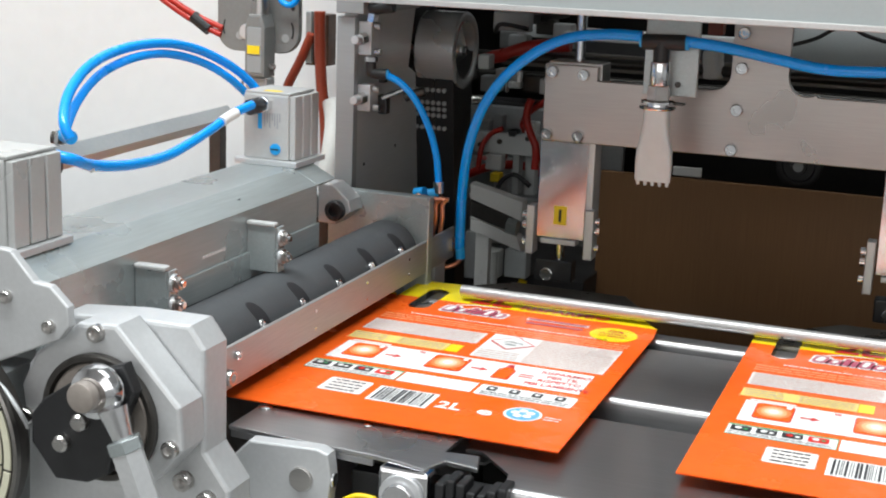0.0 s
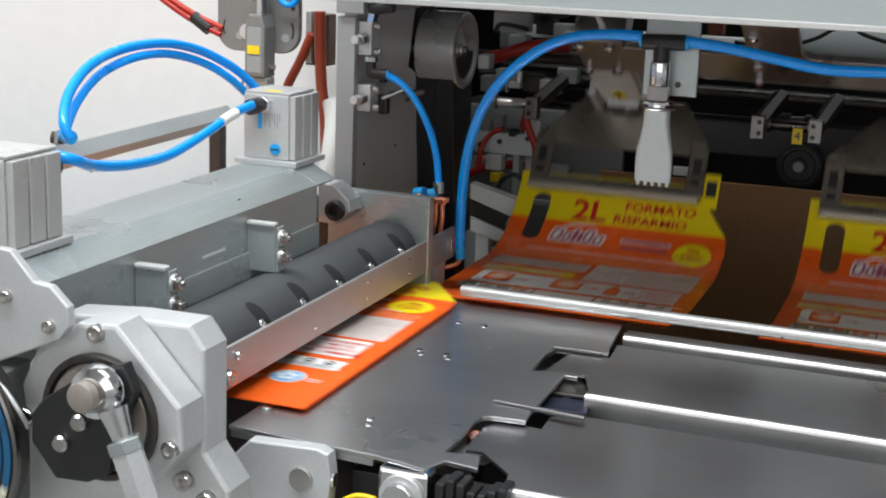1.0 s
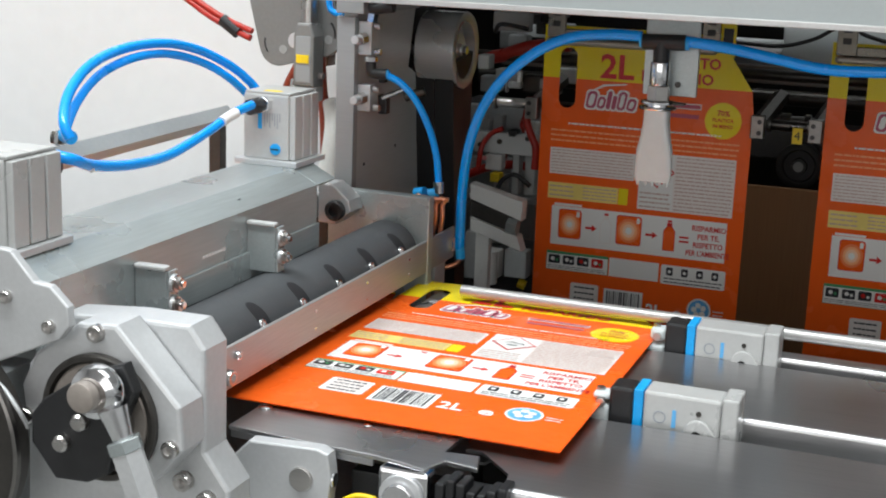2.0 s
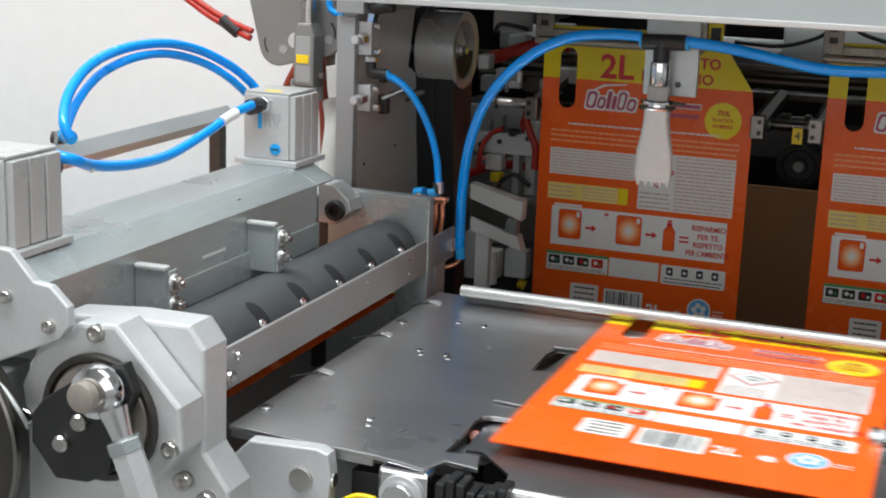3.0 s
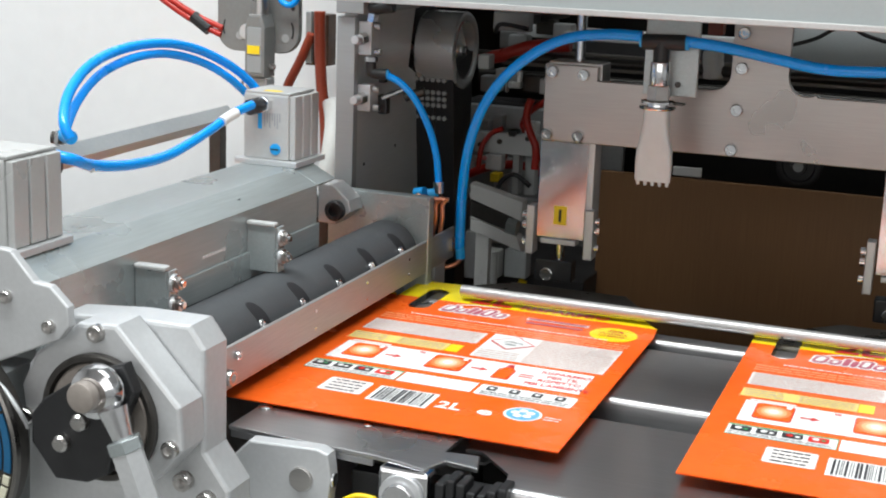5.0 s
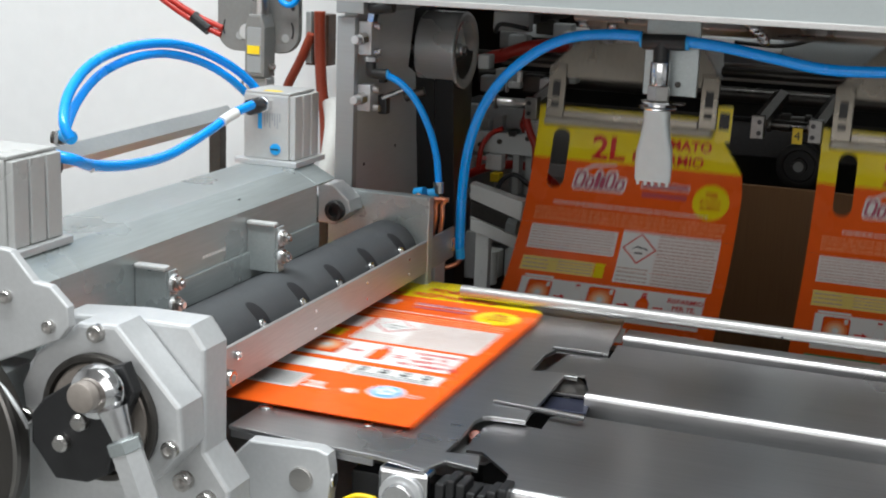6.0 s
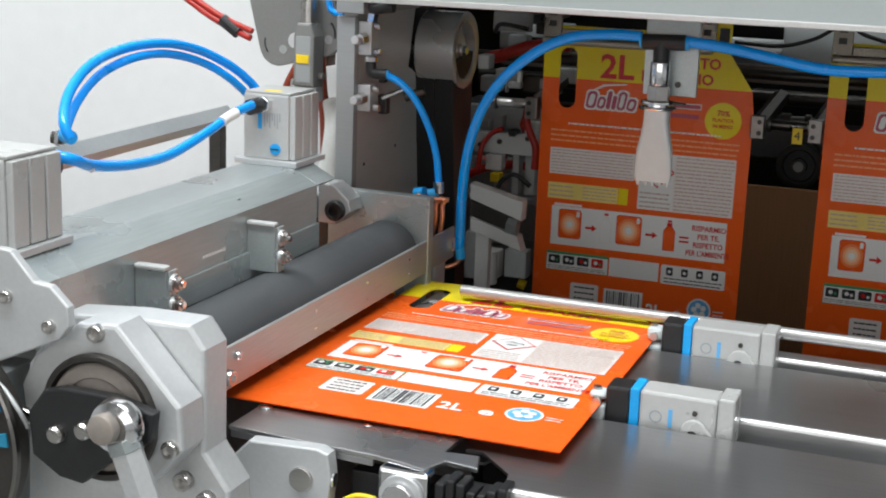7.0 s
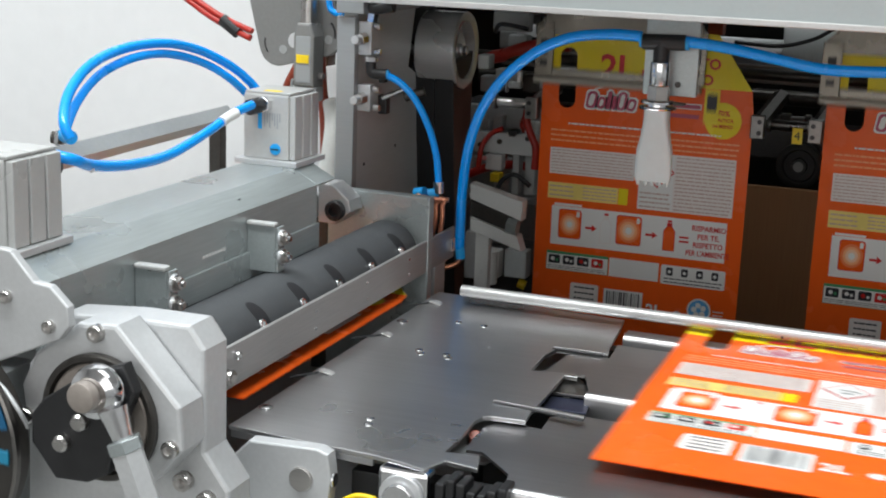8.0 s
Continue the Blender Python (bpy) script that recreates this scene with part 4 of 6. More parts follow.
def sensor_mover():
    t = thing("sliding_valve", "grey rounded valve plate with a plug connector", "valve", pose(*(-0.2307, 0.19, 0.1897)))
    o = Vector((-0.2307, 0.19, 0.1897))

    a, b = Vector((-0.2778, 0.19, 0.2363)) - o, Vector((-0.1886, 0.19, 0.1716)) - o
    r = 0.02
    prof = arc(a.x + r, b.z + r, r, 180, 270, 8) + arc(b.x - r, b.z + r, r, 270, 360, 8) + [(b.x, a.z + 0.04), (a.x, a.z + 0.04)]
    pl = part("plate", prism(prof, "y", 0.0, 0.008, 0.001), VALVE, t)
    for px in (-0.022, 0.028):
        part("plate_screw", cyl((px, -0.0005, -0.003), (px, 0.002, -0.003), 0.0042, 18), GREY, pl)
    part("edge_slot", prism(arc(-0.025, 0.004, 0.016, 150, 205, 6) + arc(-0.025, 0.004, 0.0145, 205, 150, 6), "y", -0.0003, 0.002, 0), BLACK, pl)
    part("edge_slot", prism(arc(0.02, 0.004, 0.0175, -25, 30, 6) + arc(0.02, 0.004, 0.0155, 30, -25, 6), "y", -0.0003, 0.002, 0), BLACK, pl)
    part("pin_hole", cyl((0.036, -0.0003, 0.026), (0.036, 0.002, 0.026), 0.0022, 12), BLACK, pl)
    part("plug_body", prism([(-0.004, -0.04), (0.0175, -0.04), (0.0175, 0.008), (0.014, 0.02), (0.0, 0.02), (-0.004, 0.008)], "y", -0.024, -0.0005, 0.002), VALVE, t, "grey plug body")
    part("plug_hood", box(-0.001, -0.0245, -0.036, 0.0145, -0.0235, 0.008, 0.0008), PILLAR, t)
    part("plug_lever", prism(arc(-0.003, 0.003, 0.0075, 90, 270, 8), "y", -0.0225, -0.0025, 0.0006), CAST, t)
    part("plug_lever", cyl((-0.009, -0.02, -0.052), (-0.006, -0.02, -0.034), 0.0016, 10), CHROME, t)
    part("plug_foot", box(-0.005, -0.02, -0.0545, 0.0185, -0.003, -0.0405, 0.0012), GREY, t)
    part("plug_neck", cyl((0.0068, -0.012, 0.018), (0.0068, -0.012, 0.05), 0.0078, 20), STEEL, t)
    part("yellow_tag", box(0.0, -0.0255, -0.0175, 0.013, -0.0238, -0.0095, 0), LABEL, t)
    part("clip_screw", cyl((0.0178, -0.012, -0.03), (0.0225, -0.012, -0.03), 0.0032, 6), STEEL, t)
    part("blue_loop", tube([(0.026, -0.01, 0.045), (0.028, -0.01, 0.034), (0.037, -0.01, 0.03), (0.045, -0.01, 0.036), (0.046, -0.01, 0.05)], 0.003), BLUE, t)
    q = [Vector(p) - o for p in ((-0.3715, 0.19, 0.2373), (-0.3324, 0.19, 0.2125), (-0.3034, 0.19, 0.1974), (-0.2734, 0.19, 0.1859))]
    one = part("red_hose", tube(q, 0.0032), RED, t)
    q = [Vector(p) - o for p in ((-0.3649, 0.19, 0.2376), (-0.3259, 0.19, 0.2151), (-0.2989, 0.19, 0.2022), (-0.2715, 0.19, 0.1927))]
    two = part("red_hose", tube(q, 0.003), RED, t)
    joint = part("hose_joint", cyl(q[2] + Vector((-0.006, 0, 0.0)), q[2] + Vector((0.012, 0, -0.012)), 0.0062, 14), BLACK, t)
    return t, pl, (one, two, joint)


def left_hoses():
    t = thing("orange_hose", "orange-red hoses hanging beside the pillar", "hose")
    part("hose", tube([(-0.1904, 0.24, 0.2115), (-0.1899, 0.24, 0.178), (-0.1873, 0.24, 0.1385), (-0.1829, 0.24, 0.1045), (-0.1806, 0.24, 0.0524)], 0.0058), RUST, t)
    part("hose", tube([(-0.2086, 0.26, 0.1868), (-0.2223, 0.26, 0.1572), (-0.235, 0.26, 0.133), (-0.2478, 0.26, 0.1026)], 0.0048), RUST, t)
    part("hose_block", box(*[min(a, b) for a, b in zip((-0.2208, 0.27, 0.1536), (-0.1952, 0.29, 0.2061))], *[max(a, b) for a, b in zip((-0.2208, 0.27, 0.1536), (-0.1952, 0.29, 0.2061))], 0.001), material("rusty_block", (0.075, 0.034, 0.018), 0.5, 0.4, 0.7, (90, 90, 90), 0.3, 60), t)
    part("hose_clamp", box(*[min(a, b) for a, b in zip((-0.2168, 0.262, 0.1563), (-0.2103, 0.268, 0.2091))], *[max(a, b) for a, b in zip((-0.2168, 0.262, 0.1563), (-0.2103, 0.268, 0.2091))], 0.001), GREY, t)
    w = thing("white_sack", "crumpled white foil bundle behind the beam", "foil")
    part("foil", tube([(-0.169, 0.22, 0.045), (-0.1646, 0.22, 0.0742), (-0.1661, 0.23, 0.1013), (-0.1738, 0.24, 0.1224)], 0.011, 9, 4), PLASTIC, w)


roll = infeed_roll()
front_brackets()
mover, mover_plate, mover_hoses = sensor_mover()
left_hoses()


# ---- behind: panel, dark frame, shafts ----
def rear_side():
    t = thing("brown_board", "brown smooth board standing behind the pouches", "panel")
    part("panel", box((0.0267, 0.56, 0.0102)[0], 0.56, -0.36, 1.2, 0.568, (0.2482, 0.56, 0.0226)[2], 0.001), BROWN, t)
    b = thing("rear_housing", "black machine housing behind the transfer line", "machine housing")
    part("rear_wall", box(-0.8, 1.05, -0.36, 1.2, 1.08, 0.358, 0.002), BACK, b)
    part("rear_beam", box(-0.2, 0.72, 0.03, 1.2, 0.76, 0.075, 0.002), BACK, b)
    part("rear_beam", box(-0.1, 0.8, 0.115, 1.2, 0.83, 0.165, 0.002), BACK, b)
    part("rear_side", box(1.18, 0.1, -0.36, 1.2, 1.049, 0.358, 0.002), BACK, b)
    # roof added out of sight to keep the inside dark; its gap admits light
    part("shading_roof", box(-0.12, 0.1, 0.36, 1.2, 0.5, 0.38, 0.002), BACK, b)
    part("shading_roof", box(-0.8, 0.63, 0.36, 1.2, 1.08, 0.38, 0.002), BACK, b)
    part("shading_roof", box(-0.8, 0.336, 0.36, -0.122, 0.5, 0.38, 0.002), BACK, b)
    part("left_side", box(-0.82, 0.34, -0.36, -0.8, 1.08, 0.358, 0.002), BACK, b)
    part("rear_rail", box(-0.1, 0.55, 0.14, 1.15, 0.556, 0.16, 0.001), DIM, b)
    w = thing("idler", "black ribbed wheel on a shaft", "wheel")
    c = Vector((0.2446, 0.66, 0.0346))
    part("wheel_body", turned([(0.024, -0.01), (0.027, -0.008), (0.027, 0.008), (0.024, 0.01), (0.02, 0.01), (0.018, 0.006), (0.01, 0.006), (0.009, 0.012), (0.0001, 0.012)], 36), BACK, w, "", Matrix.Translation(c) @ Matrix.Rotation(radians(90), 4, "X"), True)
    part("wheel_hub", cyl(c + Vector((0, -0.012, 0)), c + Vector((0, -0.015, 0)), 0.006, 20), GREY, w)
    part("wheel_axle", cyl(c + Vector((0, 0.01, 0)), c + Vector((0, 0.06, 0)), 0.006, 16), GREY, w)
    for zz, yy, r in ((0.155, 0.5, 0.006), (0.118, 0.62, 0.009)):
        s = thing("cross_shaft", "dark burnished cross shaft behind the pouches", "shaft")
        part("shaft", cyl((-0.15, yy, zz), (1.18, yy, zz), r, 18), DARKM, s, smooth=True)
    u = thing("cable_gantry", "light grey frame with black cables in the back", "machine frame")
    part("frame_plate", box((0.2168, 0.62, 0.1785)[0], 0.62, (0.2186, 0.62, 0.1579)[2], 0.8, 0.63, 0.3, 0.002), PAINT, u)
    part("cable", tube([(0.1727, 0.55, 0.1836), (0.2225, 0.55, 0.1824), (0.2581, 0.55, 0.1921), (0.2808, 0.55, 0.2057), (0.2979, 0.55, 0.2128)], 0.0022), BLACK, u)
    part("cable", tube([(0.292, 0.55, 0.2125), (0.311, 0.55, 0.2003), (0.3411, 0.55, 0.1925)], 0.0022), BLACK, u)
    part("orange_block", box(*[min(a, b) for a, b in zip((0.1507, 0.5, 0.1934), (0.1668, 0.52, 0.2091))], *[max(a, b) for a, b in zip((0.1507, 0.5, 0.1934), (0.1668, 0.52, 0.2091))], 0.001), RUST, u)
    part("white_bottle", cyl((0.1582, 0.5, 0.1768), (0.1607, 0.5, 0.1462), 0.0115, 20, bevel=0.003), PLASTIC, u)
    part("lit_strip", box(*[min(a, b) for a, b in zip((0.1143, 0.55, 0.0272), (0.1471, 0.556, 0.0374))], *[max(a, b) for a, b in zip((0.1143, 0.55, 0.0272), (0.1471, 0.556, 0.0374))], 0.0008), PLASTIC, u)


def valve_cluster():
    """Brackets, hoses and fittings in the gap beside the pouches."""
    t = thing("tilted_bracket", "tilted aluminium bracket behind the blade bar", "bracket")
    part("upper_arm", prism([(-0.0593, 0.0338), (-0.0002, 0.0198), (-0.001, -0.0009), (-0.0586, 0.0173)], "y", 0.34, 0.358, 0.001), PLASTIC, t)
    part("lower_arm", prism([(-0.0585, -0.0027), (-0.0051, -0.0188), (0.0001, -0.0342), (-0.0579, -0.0174)], "y", 0.342, 0.36, 0.001), PLASTIC, t)
    part("middle_arm", prism([(-0.0607, 0.0155), (-0.0136, 0.0009), (-0.0128, -0.0156), (-0.0599, -0.0023)], "y", 0.346, 0.357, 0.001), DARKM, t)
    part("end_nut", cyl((-0.0173, 0.345, -0.0085), (-0.0059, 0.345, -0.0097), 0.009, 6), GALV, t)
    part("post", box((-0.0529, 0.346, -0.0752)[0], 0.346, -0.36, (-0.0375, 0.346, -0.0733)[0], 0.357, (-0.0541, 0.346, -0.019)[2], 0.001), PLASTIC, t)
    v = thing("valve_block", "white valve bar with grey and white blocks on posts", "valve block")
    rnd = random.Random(4)
    for name, a, b, y, mat in (("bar", (-0.113, 0.5, 0.0411), (-0.0351, 0.5, 0.0654), 0.5, PAINT), ("valve", (-0.1048, 0.52, 0.0172), (-0.0844, 0.52, 0.0355), 0.52, PLASTIC), ("valve", (-0.1051, 0.54, -0.0011), (-0.0927, 0.54, 0.0098), 0.54, LABEL),
                               ("post", (-0.0676, 0.51, -0.0081), (-0.0591, 0.51, 0.0446), 0.51, GREY), ("valve", (-0.0585, 0.53, -0.0106), (-0.0459, 0.53, 0.0431), 0.53, PAINT), ("valve", (-0.0577, 0.52, 0.0621), (-0.0433, 0.52, 0.078), 0.52, PLASTIC),
                               ("valve", (-0.1256, 0.55, 0.0523), (-0.112, 0.55, 0.0714), 0.55, GREY), ("valve", (-0.1102, 0.56, 0.0524), (-0.0984, 0.56, 0.0775), 0.56, GREY), ("valve", (-0.072, 0.5, 0.0608), (-0.0607, 0.5, 0.0697), 0.5, BLACK)):
        part(name, box(min(a[0], b[0]), y, min(a[2], b[2]), max(a[0], b[0]), y + 0.016, max(a[2], b[2]), 0.0015), mat, v)
    for px in ((-0.1046, 0.499, 0.05), (-0.0811, 0.499, 0.0555), (-0.0469, 0.499, 0.0618)):
        part("bar_screw", cyl((px[0], 0.5, px[2]), (px[0], 0.4975, px[2]), 0.003, 12), DARKM, v)
    p = (-0.1627, 0.63, 0.0081)
    part("rail", box(p[0] - 0.1, 0.63, p[2] - 0.012, p[0] + 0.13, 0.64, p[2] + 0.004, 0.001), CAST, v)
    part("rail_post", box(p[0] + 0.03, 0.64, -0.36, p[0] + 0.05, 0.66, p[2] + 0.002, 0.001), CAST, v)
    part("red_lamp", cyl((-0.1044, 0.515, 0.0316), (-0.1058, 0.519, 0.0309), 0.003, 12), RED, v)
    h = thing("red_air_hose", "red air hoses bent behind the blade bar", "air hose")
    part("hose", tube([(-0.1387, 0.56, 0.0022), (-0.1113, 0.56, 0.014), (-0.0796, 0.56, 0.0191), (-0.0522, 0.56, 0.0149), (-0.032, 0.58, -0.0058)], 0.0052), RED, h)
    part("hose", tube([(-0.1095, 0.5, 0.15), (-0.0821, 0.5, 0.1557), (-0.0487, 0.5, 0.167), (-0.0022, 0.5, 0.1725)], 0.008), RED, h)
    part("hose", tube([(-0.0853, 0.6, 0.0621), (-0.0762, 0.6, 0.0432), (-0.0633, 0.6, 0.0197)], 0.004), RED, h)
    part("hose", tube([(-0.0853, 0.6, 0.0621), (-0.0842, 0.62, 0.0753), (-0.0649, 0.66, 0.0939)], 0.004), RED, h)
    part("hose", tube([(-0.0455, 0.5, 0.1077), (-0.05, 0.5, 0.0884), (-0.0448, 0.5, 0.0691), (-0.0371, 0.5, 0.052), (-0.0371, 0.5, 0.0268)], 0.0045), RED, h)
    part("hose", tube([(-0.103, 0.49, 0.022), (-0.0999, 0.49, 0.0477), (-0.0929, 0.5, 0.063), (-0.078, 0.5, 0.0709)], 0.003), RED, h)
    part("hose", tube([(-0.0781, 0.48, -0.0041), (-0.0686, 0.48, 0.0149), (-0.0538, 0.48, 0.0216), (-0.0354, 0.48, 0.0102)], 0.0028), BLACK, h)
    c = thing("white_parts_box", "pile of white and dark machine parts low behind", "parts")
    for k in range(8):
        q = Vector((-0.1188, 0.56, -0.1114)) + Vector((k % 4 * 0.016 + rnd.uniform(-0.004, 0.004), rnd.uniform(0, 0.05), -0.03 * (k // 4) + rnd.uniform(-0.008, 0.012)))
        part("part_block", box(q.x - 0.009, q.y - 0.01, q.z - 0.013, q.x + 0.008, q.y + 0.01, q.z + 0.011, 0.002), (PLASTIC, GREY, PAINT, PLASTIC)[k % 4], c)
    for a, b, y, mat in (((-0.1003, 0.47, -0.1004), (-0.0882, 0.47, -0.0573), 0.475, GREY), ((-0.0833, 0.47, -0.1023), (-0.0667, 0.47, -0.069), 0.472, PLASTIC), ((-0.0643, 0.48, -0.1022), (-0.0368, 0.48, -0.0689), 0.485, PAINT)):
        part("part_block", box(min(a[0], b[0]), y, min(a[2], b[2]), max(a[0], b[0]), y + 0.02, max(a[2], b[2]), 0.002), mat, c)
    part("yellow_knob", cyl((-0.0494, 0.5, -0.1105), (-0.0408, 0.5, -0.1135), 0.006, 12), LABEL, c)
    part("parts_shelf", box(-0.16, 0.5, -0.37, 0.03, 0.68, -0.1, 0.002), BACK, c)
    u = thing("upper_fittings", "dark valve fittings and rods in the machine's back", "fittings")
    for k in range(10):
        q = Vector((-0.1051, 0.52, 0.1763)) + Vector((k % 5 * 0.022, rnd.uniform(0, 0.09), -0.05 * (k // 5) + rnd.uniform(-0.012, 0.012)))
        part("fitting", box(q.x - 0.012, q.y - 0.01, q.z - rnd.uniform(0.006, 0.014), q.x + 0.012, q.y + 0.01, q.z + rnd.uniform(0.006, 0.012), 0.002), (GREY, PAINT, DARKM, CAST, PAINT)[k % 5], u)
    part("fitting_rail", box(-0.12, 0.7, 0.1, 0.24, 0.72, 0.11, 0.001), DARKM, u)
    part("fitting_rail", box(-0.12, 0.66, 0.165, 0.24, 0.68, 0.18, 0.001), GREY, u)

    # grey panel added to give the dark back the distant hall's brightness
    k = thing("grey_backdrop", "added grey backdrop panel with boxes and cables behind the valves", "cabinet")
    part("backdrop_panel", box(-0.3, 0.7, -0.36, 0.02, 0.712, 0.07, 0.002), GREY, k)
    part("shelf_edge", box(-0.3, 0.69, -0.055, 0.02, 0.6995, -0.048, 0.001), PAINT, k)
    part("orange_box", box(-0.1228, 0.580, 0.0177, -0.1029, 0.600, 0.0322, 0.0015), RUST, k, "orange box")
    part("wide_duct", box(-0.0823, 0.460, 0.1863, -0.0410, 0.480, 0.2074, 0.0015), GREY, k)
    part("side_box", box(-0.0915, 0.440, 0.1444, -0.0782, 0.460, 0.1604, 0.0015), PAINT, k)
    part("cable", tube([(-0.0728, 0.44, 0.1856), (-0.0679, 0.44, 0.1945), (-0.0542, 0.44, 0.1947), (-0.0345, 0.44, 0.1916)], 0.0025), BLACK, k)
    part("tee_piece", box(-0.0551, 0.430, 0.1217, -0.0527, 0.440, 0.1381, 0.0015), GREY, k)
    part("tee_arm", box(-0.0524, 0.431, 0.1268, -0.0371, 0.441, 0.1342, 0.0015), GREY, k)
    part("small_sleeve", box(-0.0388, 0.420, 0.1351, -0.0342, 0.428, 0.1471, 0.0015), PLASTIC, k)
    part("low_box", box(-0.0945, 0.430, -0.0946, -0.0750, 0.460, -0.0392, 0.0015), GREY, k)
    part("white_cylinder", cyl((-0.0699, 0.45, -0.0638), (-0.0694, 0.45, -0.1028), 0.0085, 20, bevel=0.001), PLASTIC, k, "white plastic cylinder")
    part("duct_web", box(-0.075, 0.4865, 0.19, -0.06, 0.6995, 0.2, 0.001), DARKM, k)

rear_side()
valve_cluster()


# ---- transport clamps that hold the hanging pouches ----
def clamp_pair(x, side):
    t = thing("transport_clamp", "steel edge clamp with square jaw and two screws", "clamp", pose(x, 0, 0), group="transport clamps")
    part("jaw", box(-0.0065, 0.364, 0.104, 0.0065, 0.379, 0.127, 0.0008), CLAMP, t)
    for z in (0.11, 0.121):
        part("jaw_screw", cyl((0.002 * side, 0.3645, z), (0.002 * side, 0.3632, z), 0.0024, 12), BLACK, t)
    part("arm", cyl((0.0, 0.378, 0.118), (0.012, 0.44, 0.14), 0.0085, 6, bevel=0.001), CLAMP, t)
    part("spindle", cyl((0.0068 * side, 0.392, 0.116), (0.046 * side, 0.392, 0.116), 0.0052, 20, bevel=0.0008), STEEL if side < 0 and x < 0.1 else CLAMP, t, smooth=True)
    part("spindle_end", cyl((0.046 * side, 0.392, 0.116), (0.05 * side, 0.392, 0.116), 0.0078, 20, bevel=0.0008), CLAMP, t)
    return t


def clamp_shaft():
    t = thing("clamp_spindle", "grey clamp spindle with numbered yellow tag", "spindle", pose(0.26, 0, 0))
    part("spindle", cyl((-0.03, 0.41, 0.117), (0.03, 0.41, 0.117), 0.007, 18), CLAMP, t)
    part("collar", cyl((-0.012, 0.41, 0.117), (-0.002, 0.41, 0.117), 0.0095, 20), DARKM, t)
    part("collar", cyl((0.012, 0.41, 0.117), (0.018, 0.41, 0.117), 0.0095, 20), DARKM, t)
    part("yellow_tag", box(0.0035, 0.383, 0.0995, 0.0135, 0.385, 0.1155, 0), LABEL, t)
    part("tag_holder", box(0.005, 0.3852, 0.104, 0.012, 0.41, 0.112, 0.0004), DARKM, t)
    part("tag_number", upright(letters("4", 0.009, 0, 0, 0, "CENTER"), 0.0085, 0.3827, 0.1035), INK, t)
    return t


clamps = [clamp_pair(-0.004, -1), clamp_pair(0.231, 1), clamp_pair(0.287, -1), clamp_pair(0.521, 1)]
tag_spindle = clamp_shaft()


# ---- transfer arm with its grippers ----
def rotated_outline():
    top = 0.25
    pts = [(0.079, 0.1205), (1.15, 0.1205), (1.15, top), (0.87, top), (0.87, 0.19)] + arc(0.855, 0.19, 0.015, 0, -90, 6)[1:]
    pts += [(0.31, 0.175)] + arc(0.3, 0.19, 0.015, -60, -180, 6) + [(0.285, top), (0.238, top), (0.238, 0.195)] + arc(0.223, 0.19, 0.015, 0, -90, 6)
    pts += [(0.126, 0.175), (0.126, 0.187), (0.079, 0.187)]
    return pts


